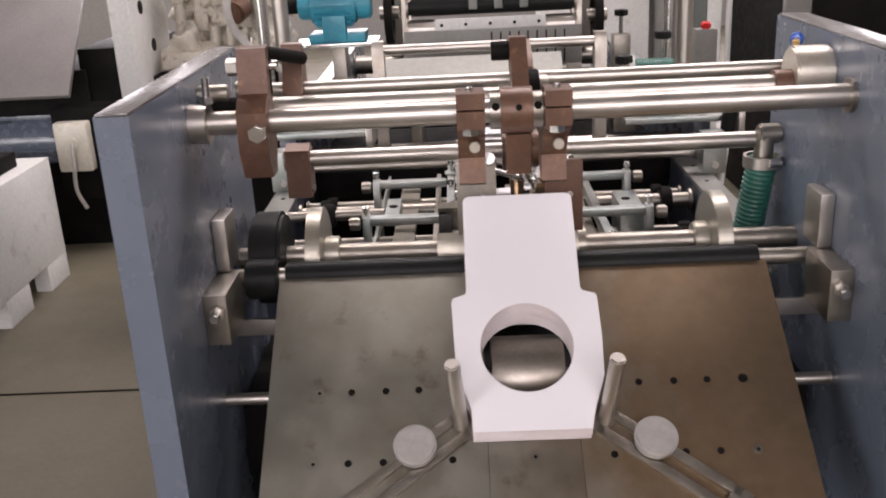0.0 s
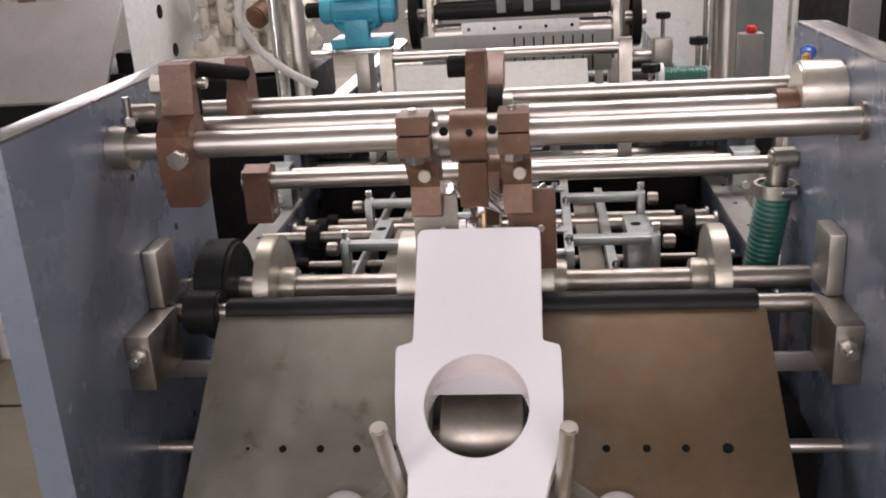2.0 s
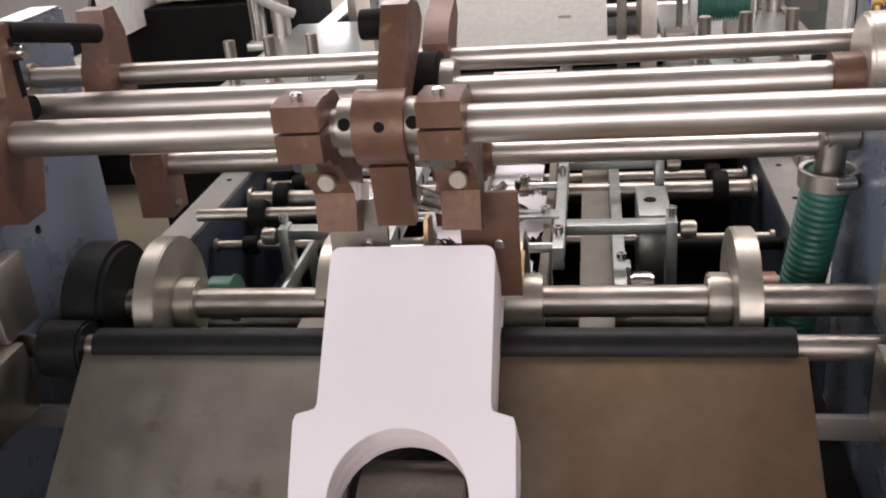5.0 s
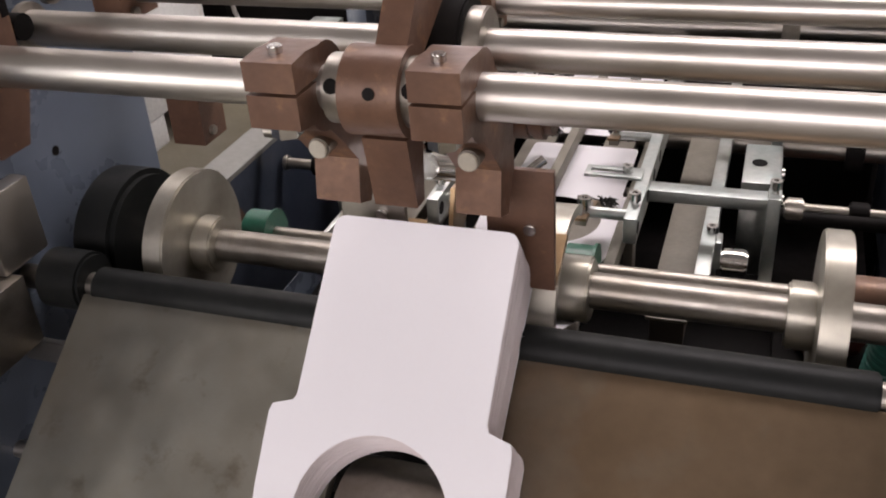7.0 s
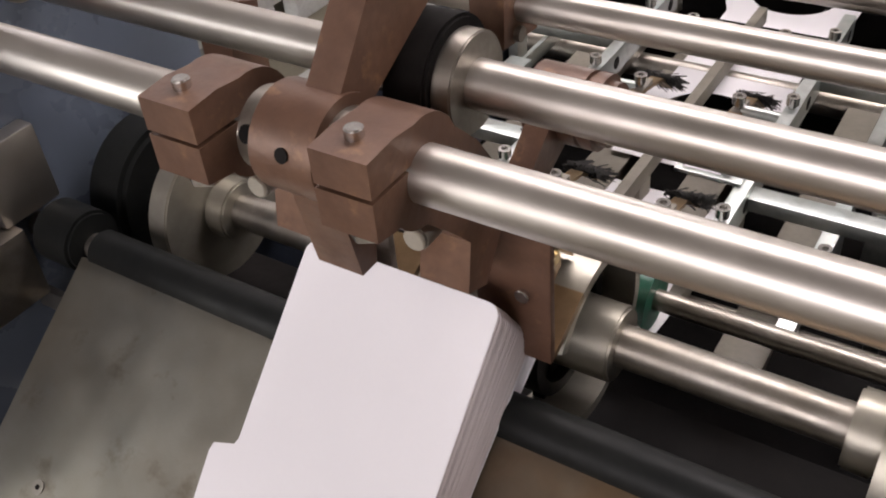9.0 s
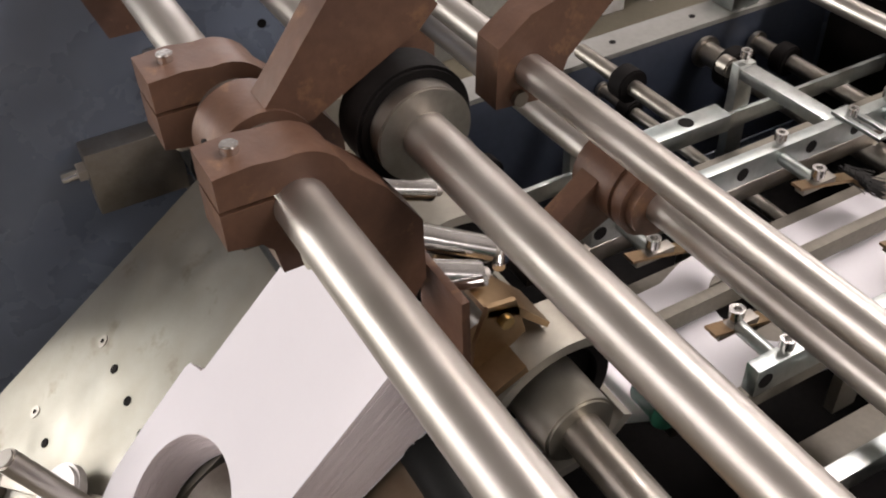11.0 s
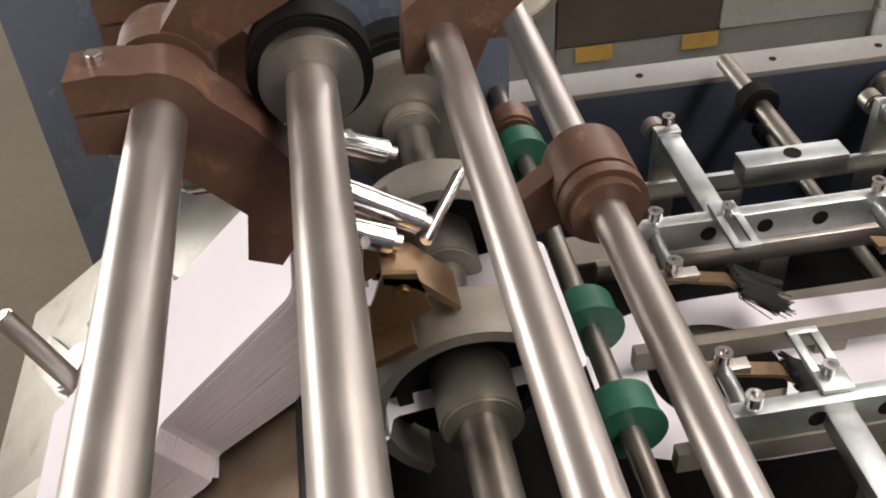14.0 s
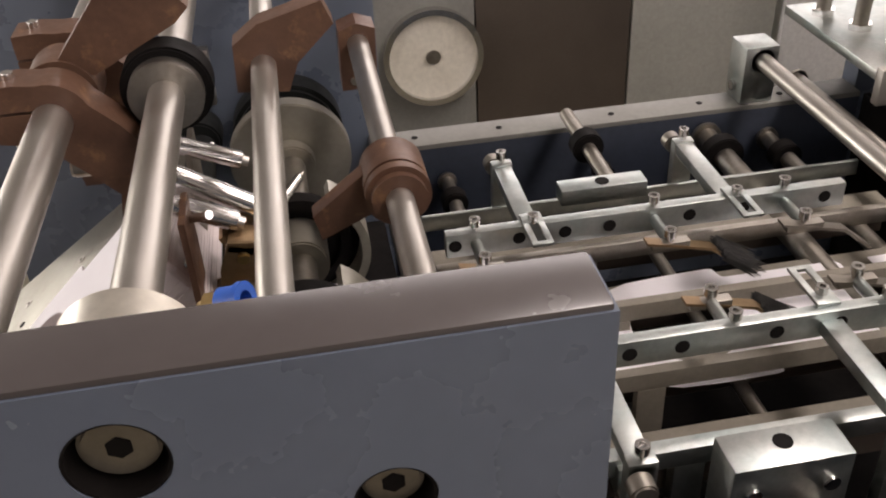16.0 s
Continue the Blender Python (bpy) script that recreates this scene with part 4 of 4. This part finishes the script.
# teal geared motor
gm = thing("geared_motor", "teal painted ribbed electric motor on a bright plate", "motor", at=(-0.44, 1.76, 0.925))
bm = B()
cyl(bm, (-0.075, 0, 0.10), (0.06, 0, 0.10), 0.056, 40, 0.004)
part("housing", bm, TEAL, gm)
for i in range(9):
    a = radians(-20 + 27 * i)
    m = Matrix.Translation((-0.01, 0, 0.10)) @ Matrix.Rotation(a, 4, "X")
    part("fin", box(B(), -0.055, 0.055, -0.003, 0.003, 0.052, 0.068, 0.0005, m), TEAL, gm)
part("end_bell", cyl(B(), (-0.115, 0, 0.10), (-0.075, 0, 0.10), 0.042, 32, 0.006), TEAL, gm)
part("end_bell", cyl(B(), (0.06, 0, 0.10), (0.105, 0, 0.10), 0.045, 32, 0.006), TEAL, gm)
part("shaft_end", cyl(B(), (-0.16, 0, 0.10), (-0.115, 0, 0.10), 0.022, 24, 0.002), DARK, gm)
part("terminal_box", box(B(), -0.04, 0.03, -0.075, -0.03, 0.0, 0.075, 0.006), TEAL, gm)
part("gland", cyl(B(), (-0.005, -0.075, 0.035), (-0.005, -0.082, 0.035), 0.018, 24, 0.002), TEAL, gm)
part("foot", box(B(), -0.085, 0.085, -0.06, 0.06, -0.006, 0.02, 0.003), TEAL, gm)
part("base_plate", box(B(), -0.14, 0.12, -0.08, 0.08, -0.02, -0.007, 0.002), CHROME, gm)
part("stand", box(B(), -0.02, 0.02, -0.05, 0.05, -0.25, -0.02, 0.002), STEEL_DULL, gm)

# side frames and lower body of the second unit
for sgn in (-1, 1):
    th = thing("unit_girder", "grey-blue painted long side frame of the second unit", "machine frame", "side frames of the second unit")
    x = sgn * 0.50
    part("plate", box(B(), x - 0.02, x + 0.02, 1.06, 2.9, 0.45, 0.79, 0.003), BLUE, th)
    part("top_strip", box(B(), x - 0.022, x + 0.022, 1.06, 2.9, 0.79, 0.797, 0.001), ZINC, th)
for i, y in enumerate((1.20, 1.45, 1.62, 1.95, 2.2, 2.5, 2.8)):
    shaft("steel cross roller of the second unit", (y, 0.70 + 0.03 * (i % 2)), -0.48, 0.48, 0.018 + 0.008 * (i % 3), (STEEL, DARK, STEEL_DULL)[i % 3], "cross rollers of the second unit")
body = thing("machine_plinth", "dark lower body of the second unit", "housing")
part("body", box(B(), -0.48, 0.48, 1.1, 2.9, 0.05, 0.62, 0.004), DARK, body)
far = thing("press_unit", "grey upright press head with rollers at the far end", "machine")
part("head", box(B(), -0.34, 0.42, 2.45, 2.8, 0.95, 1.9, 0.01), WHITE, far)
part("dark_gap", box(B(), -0.26, 0.34, 2.44, 2.455, 1.02, 1.30, 0.004), DARK, far)
for z in (1.06, 1.13, 1.20):
    part("roller", cyl(B(), (-0.26, 2.42, z), (0.34, 2.42, z), 0.022, 28), STEEL, far)
part("column", box(B(), -0.34, -0.28, 2.4, 2.5, 0.79, 1.9, 0.004), STEEL_DULL, far)
part("column", box(B(), 0.36, 0.42, 2.4, 2.5, 0.79, 1.9, 0.004), STEEL_DULL, far)

# hoses, cables
def ribbed(p0, p1, n, r0, r1, seg=24):
    """One skin of a ribbed hose, with rounded ribs."""
    d = p1 - p0
    u = d.orthogonal().normalized()
    v = d.normalized().cross(u)
    bm = B()
    rows = []
    for i in range(4 * n + 1):
        r = r0 + (r1 - r0) * (0.5 - 0.5 * math.cos(i * math.pi / 2))
        c = p0 + d * (i / (4 * n))
        rows.append([bm.verts.new(c + (u * math.cos(k * math.tau / seg) + v * math.sin(k * math.tau / seg)) * r) for k in range(seg)])
    for a, b in zip(rows, rows[1:]):
        for k in range(seg):
            bm.faces.new((a[k], a[(k + 1) % seg], b[(k + 1) % seg], b[k]))
    bm.faces.new(rows[0])
    bm.faces.new(rows[-1])
    return bm


p0, p1 = Vector((0.398, 0.272, 0.885)), Vector((0.372, 0.306, 0.62))
bm = ribbed(p0, p1, 34, 0.0215, 0.0245)
hose = thing("suction_hose", "ribbed green plastic suction hose with a steel clip", "hose")
part("hose", bm, HOSE, hose, angle=120)
part("clip", ring(B(), p0 + Vector((0, 0, -0.012)), p0 + Vector((0, 0, 0.006)), 0.030, 0.025, 32), STEEL, hose, "bright hose clip")
part("clip_screw", cyl(B(), p0 + Vector((0.0, -0.030, 0)), p0 + Vector((0.020, -0.028, 0)), 0.007, 12, 0.001), CHROME, hose)
part("nozzle", cyl(B(), p0, p0 + Vector((0.002, 0.0, 0.045)), 0.015, 24, 0.002), STEEL_DULL, hose)
part("elbow", cyl(B(), p0 + Vector((-0.01, 0.0, 0.04)), p0 + Vector((0.025, 0.002, 0.04)), 0.016, 20, 0.003), STEEL_DULL, hose)
bm = ribbed(Vector((0.35, 1.16, 0.885)), Vector((0.446, 1.16, 0.885)), 16, 0.026, 0.029)
hose2 = thing("short_hose", "short ribbed pale green hose between fittings", "hose")
part("hose", bm, HOSE, hose2, angle=120)
part("flange", ring(B(), (0.338, 1.16, 0.885), (0.350, 1.16, 0.885), 0.038, 0.02, 28), WHITE, hose2, "white flange ring")
cab = thing("grey_cable_run", "pale flexible conduit hanging at the post", "cable")
tube("cable", [(-0.72, 1.50, 1.35), (-0.66, 1.45, 1.20), (-0.69, 1.40, 1.06), (-0.66, 1.42, 0.97), (-0.58, 1.42, 0.90), (-0.52, 1.45, 0.86)], 0.011, CABLE, cab)
scr = thing("hanging_handle", "long screw handle with a black grip", "handle", at=(0.50, 0.95, 0.75))
part("stem", cyl(B(), (0, 0, -0.30), (0.03, 0, 0.0), 0.008, 14), WHITE, scr)
part("grip", cyl(B(), (0.03, 0, 0.0), (0.038, 0, 0.09), 0.018, 20, 0.004), BLACK, scr)

# ---------------------------------------------------------------- neighbouring machines and cabinets
nb = thing("neighbour_base_box", "low white steel base box with cut-out feet", "cabinet")
bm = B()
box(bm, -2.3, -1.64, 1.58, 2.28, 0.10, 0.475, 0.005)
for y0, y1 in ((1.58, 1.66), (1.76, 1.94), (2.10, 2.28)):
    part("foot", box(B(), -1.70, -1.641, y0, y1, 0.0, 0.099, 0.003), WHITE, nb)
    part("foot", box(B(), -2.3, -2.24, y0, y1, 0.0, 0.099, 0.003), WHITE, nb)
part("body", bm, WHITE, nb)
part("top_fitting", box(B(), -1.80, -1.70, 1.95, 2.15, 0.475, 0.53, 0.004), DARK, nb, "dark clamp on top")
gp = thing("machine_enclosure", "grey and brown sheet-metal side panels of the neighbouring machine", "panel")
part("frame_panel", box(B(), -1.72, -1.65, -0.4, 0.684, 0.0, 1.05, 0.004), GREY, gp)
part("brown_door", box(B(), -1.70, -1.652, 0.688, 1.125, 0.10, 0.85, 0.003), BROWN_SHEET, gp, "brown sheet door")
part("kick_panel", box(B(), -1.72, -1.66, 0.688, 1.56, 0.0, 0.095, 0.003), GREY, gp)
part("end_panel", box(B(), -1.72, -1.65, 1.13, 1.555, 0.10, 1.05, 0.004), PALE, gp, "pale grey sheet panel")
part("end_panel", box(B(), -1.72, -1.65, 1.565, 1.72, 0.48, 1.05, 0.004), PALE, gp, "pale grey sheet panel")
for y in (0.74, 1.03):
    part("tape", box(B(), -1.652, -1.649, y, y + 0.10, 0.052, 0.095, 0), YELLOW, gp, "yellow warning tape")
hw = thing("handwheel", "cream handwheel disc with chromed rim on the grey panel", "handwheel", at=(-1.62, 0.562, 0.335))
part("disc", cyl(B(), (-0.03, 0, 0), (0.0, 0, 0), 0.125, 56, 0.004), CREAM, hw)
part("rim", ring(B(), (-0.012, 0, 0), (0.016, 0, 0), 0.136, 0.120, 56), CHROME, hw, "chromed rim")
part("centre_cap", cyl(B(), (0.0, 0, 0), (0.008, 0, 0), 0.020, 24, 0.002), STEEL_DULL, hw)
nt_ = thing("neighbour_feed_table", "dark brown sloping feed table of the neighbouring machine", "table", at=(-1.93, 2.55, 0.84))
m = Matrix.Rotation(radians(48), 4, "X")
part("plate", box(B(), -0.42, 0.36, -0.22, 0.25, -0.01, 0.01, 0.003, m), DUSTY, nt_)
part("under_body", box(B(), -0.40, 0.34, 0.10, 0.6, -0.84, -0.10, 0.005), DARK, nt_)
for i in range(4):
    part("top_rod", cyl(B(), (-0.42, 0.30 + 0.07 * i, 0.24 + 0.02 * (i % 2)), (0.36, 0.30 + 0.07 * i, 0.24 + 0.02 * (i % 2)), 0.016, 20), STEEL, nt_)
for i in range(6):
    part("top_fitting", box(B(), -0.36 + 0.12 * i, -0.32 + 0.12 * i, 0.24, 0.32, 0.16, 0.30 + 0.03 * (i % 3), 0.004), STEEL_DULL if i % 2 else OXIDE, nt_)
gmo = thing("grey_motor", "grey ribbed motor with a beige terminal box and cable", "motor", at=(-1.62, 2.62, 0.47))
bm = B()
cyl(bm, (-0.42, 0, 0), (-0.05, 0, 0), 0.085, 36, 0.006)
part("housing", bm, BLUE, gmo)
for i in range(10):
    part("fin", box(B(), -0.36, -0.10, -0.004, 0.004, 0.08, 0.10, 0.001, Matrix.Rotation(radians(36 * i), 4, "X")), BLUE, gmo)
part("bell", box(B(), -0.10, 0.13, -0.08, 0.14, -0.24, 0.14, 0.01), DARK, gmo)
part("terminal_box", box(B(), -0.075, 0.06, -0.14, -0.08, -0.11, 0.09, 0.012), CREAM, gmo, "beige terminal box")
part("gland", cyl(B(), (0.0, -0.14, 0.01), (0.0, -0.155, 0.01), 0.022, 20, 0.003), CREAM, gmo)
tube("cable", [(0.0, -0.15, 0.01), (0.0, -0.17, -0.08), (-0.01, -0.16, -0.18), (0.01, -0.14, -0.26)], 0.008, CABLE, gmo)
part("plinth", box(B(), -0.45, 0.2, 0.10, 0.5, -0.47, -0.24, 0.006), DARK, gmo)
part("dark_side", box(B(), 0.0, 0.25, 0.05, 0.6, -0.47, 0.35, 0.006), DARK, gmo)
col = thing("column_plate", "pale blue-grey upright machine plate splashed with dried glue", "machine frame")
part("plate", prism(B(), [(1.60, 0.80), (1.95, 0.80), (1.95, 2.3), (1.60, 2.3)], -1.08, -1.02, "x", 0.004), WHITE, col)
for y, z in ((1.70, 1.05), (1.78, 0.93), (1.72, 1.25)):
    part("hole", cyl(B(), (-1.021, y, z), (-1.018, y, z), 0.02, 20), DARK, col)
glue = thing("glue_pot_unit", "glue-caked pale casting with lumps of dried glue and a dark nozzle", "glue unit", at=(-0.86, 1.85, 0.95))
rnd = random.Random(11)
bm = B()
box(bm, -0.14, 0.20, -0.08, 0.25, -0.10, -0.05, 0.006)
for i in range(60):
    c = Vector((rnd.uniform(-0.12, 0.22), rnd.uniform(-0.02, 0.22), rnd.uniform(-0.06, 0.45)))
    r = rnd.uniform(0.015, 0.05)
    vs = bmesh.ops.create_icosphere(bm, subdivisions=3, radius=r, matrix=Matrix.Translation(c) @ Matrix.Rotation(rnd.uniform(0, 3), 4, "Y") @ Matrix.Diagonal((rnd.uniform(0.4, 1.6), rnd.uniform(0.5, 1.2), rnd.uniform(0.4, 1.8), 1)))["verts"]
    for v in vs:
        v.co += (v.co - c) * (0.9 * noise.noise(v.co * 28) + 0.5 * noise.noise(v.co * 70))
for i in range(7):
    x = -0.10 + 0.05 * i
    cyl(bm, (x, 0.06, -0.05), (x + rnd.uniform(-0.03, 0.03), 0.08, rnd.uniform(0.15, 0.45)), rnd.uniform(0.008, 0.022), 12, 0.002)
for i in range(5):
    box(bm, -0.12 + 0.07 * i, -0.08 + 0.07 * i, 0.04, 0.14, rnd.uniform(-0.05, 0.1), rnd.uniform(0.15, 0.4), 0.004)
GLUE = material("dried_glue", (0.72, 0.68, 0.58), (0.50, 0.44, 0.36), 0.0, (0.4, 0.6), 12, 90, 0.3, dirt=(0.25, 0.2, 0.16))
part("casting", bm, GLUE, glue, angle=60)
part("rack", box(B(), -0.02, 0.24, 0.02, 0.05, 0.36, 0.52, 0.004), GREY, glue)
for i in range(9):
    part("tooth", box(B(), 0.0 + 0.025 * i, 0.012 + 0.025 * i, 0.005, 0.02, 0.36, 0.40, 0.001), STEEL_DULL, glue)
part("nozzle", cyl(B(), (0.10, -0.08, 0.06), (0.12, -0.02, 0.08), 0.035, 24, 0.006), OXIDE, glue)
part("shelf", box(B(), -0.22, 0.24, -0.12, 0.30, -0.95, -0.11, 0.006), DARK, glue, "dark stand below")

cabn = thing("glass_cabinet", "grey cabinet with a dull grey-green glazed door", "cabinet", at=(1.08, 3.6, 0.0))
part("body", box(B(), -0.13, 0.13, 0.0, 0.5, 0.0, 1.75, 0.006), GREY, cabn)
part("door", box(B(), -0.12, 0.06, -0.02, 0.0, 0.05, 1.68, 0.004), material("dark_glazing", (0.16, 0.18, 0.165), (0.12, 0.135, 0.125), 0.0, (0.12, 0.25), 3, 60, 0.02), cabn, "dull grey-green glazed door")
part("stile", box(B(), 0.061, 0.13, -0.02, 0.0, 0.0, 1.75, 0.004), WHITE, cabn)
wp = thing("white_partition", "tall white painted partition panel behind the machine", "panel", at=(1.43, 3.3, 0.0))
part("panel", box(B(), -0.26, 0.40, 0.0, 0.06, 0.0, 2.3, 0.005), WHITE, wp)
part("foot", box(B(), -0.26, 0.40, -0.05, 0.11, 0.0, 0.05, 0.003), GREY, wp)
wp2 = thing("white_machine_cover", "white sheet machine cover in the bright distance", "panel", at=(0.64, 3.9, 0.0))
part("panel", box(B(), -0.28, 0.28, 0.0, 0.4, 0.0, 1.75, 0.006), WHITE, wp2)
part("seam", box(B(), -0.28, 0.28, -0.002, 0.0, 1.05, 1.06, 0), DARK, wp2)
dm = thing("dark_machine", "dark machine with a row of bolts", "machine", at=(1.48, 2.6, 0.0))
part("body", box(B(), -0.30, 0.40, 0.0, 0.7, 0.0, 1.18, 0.01), DARK, dm)
part("post", box(B(), -0.30, -0.20, -0.04, 0.0, 0.0, 1.6, 0.005), GREY, dm)
for i in range(5):
    part("bolt", cyl(B(), (-0.15 + 0.1 * i, -0.02, 1.05 + 0.03 * (i % 2)), (-0.15 + 0.1 * i, 0.0, 1.05 + 0.03 * (i % 2)), 0.014, 16, 0.002), STEEL_DULL, dm)
btn = thing("push_button", "red push button on a grey box", "button", at=(0.62, 1.52, 0.93))
part("box", box(B(), -0.03, 0.03, 0.0, 0.05, -0.14, 0.0, 0.004), GREY, btn)
part("button", cyl(B(), (0, 0.02, 0.0), (0, 0.015, 0.018), 0.014, 24, 0.004), RED, btn, "red mushroom button")

# ---------------------------------------------------------------- moving blanks
PERIOD, FIRST = 0.8, 0.17
bm = blank_mesh(B(), -0.00008, 0.00008)
fed_blank = part("paper_blank", bm, PAPER, None, angle=20)
tagged(fed_blank, "single white die-cut board blank with a round window, in motion", "paper blank", "blanks on their way through the machine")
blanks = [fed_blank] + [copy_thing(fed_blank, Matrix()) for k in range(24)]
# the way of a blank's middle: up the table, under the drums, down on the belts, off to the far end
WAY = [Vector(p) for p in ((-0.30, 0.5445), (0.035, 0.782), (0.090, 0.802), (0.140, 0.783), (0.195, 0.742), (0.255, 0.705), (0.32, 0.682), (0.42, 0.6735), (3.6, 0.6735))]


def on_way(l):
    for a, b in zip(WAY, WAY[1:]):
        d = (b - a).length
        if l <= d or b is WAY[-1]:
            return a + (b - a) * (l / d)
        l -= d


MID0 = (Vector(on_table(-0.09, 0)) - WAY[0]).length


def blank_pose(tau, k):
    """Where a blank is, tau seconds after the feeder takes it from under the stack."""
    h = 0.0008 + 0.0002 * k
    if tau <= 0:
        return M_T @ Matrix.Translation((0, 0, h))
    far_ = 0.62 * tau if tau < 0.36 else 0.2232 + 0.46 * (tau - 0.36)
    a, b = on_way(MID0 + far_ - 0.13), on_way(MID0 + far_ + 0.13)
    c = (a + b + 2 * on_way(MID0 + far_)) / 4
    turn = math.atan2(b.y - a.y, b.x - a.x)
    # the tail stays low until it has left the stack
    while turn < TA:
        ty, tz = c.x - 0.17 * math.cos(turn) - 0.057, c.y - 0.17 * math.sin(turn) - 0.797
        if ty * TC + tz * TS > 0.075 or tz * TC - ty * TS < 0.024:
            break
        turn += 0.01
    lift = h * max(0.0, 1 - tau / 0.3)
    return Matrix.Translation((0, c.x, c.y + lift)) @ Matrix.Rotation(turn, 4, "X") @ Matrix.Translation((0, 0.09, 0))


def motions():
    for k, ob in enumerate(blanks):
        start = FIRST + PERIOD * (k - 4)
        last = 5.2
        rows = []
        for tau in [-0.05, 0.0] + [0.06 * i for i in range(1, 20)] + [1.3, 1.6, 2.0, 2.8, 3.6, 4.4, last]:
            t = round((start + tau) * FPS) / FPS
            if 0 < t < 16 and (not rows or t - rows[-1][0] > 0.03):
                rows.append((t, blank_pose(t - start, k)))
        rows = [(0.0, blank_pose(min(0.0 - start, last), k))] + rows + [(16.0, blank_pose(min(16.0 - start, last), k))]
        walk(ob, rows)
    for thing_, rate, first, axis_yz in ((feed, 450, 141, S5), (green, 900, 0, S7), (roll, -500, 0, S6)):
        step = 0.1 if abs(rate) < 850 else 1 / 15
        n = round(16 / step)
        walk(thing_, [(16 * i / n, pose(0, axis_yz[0], axis_yz[1], first + rate * 16 * i / n)) for i in range(n + 1)])


motions()
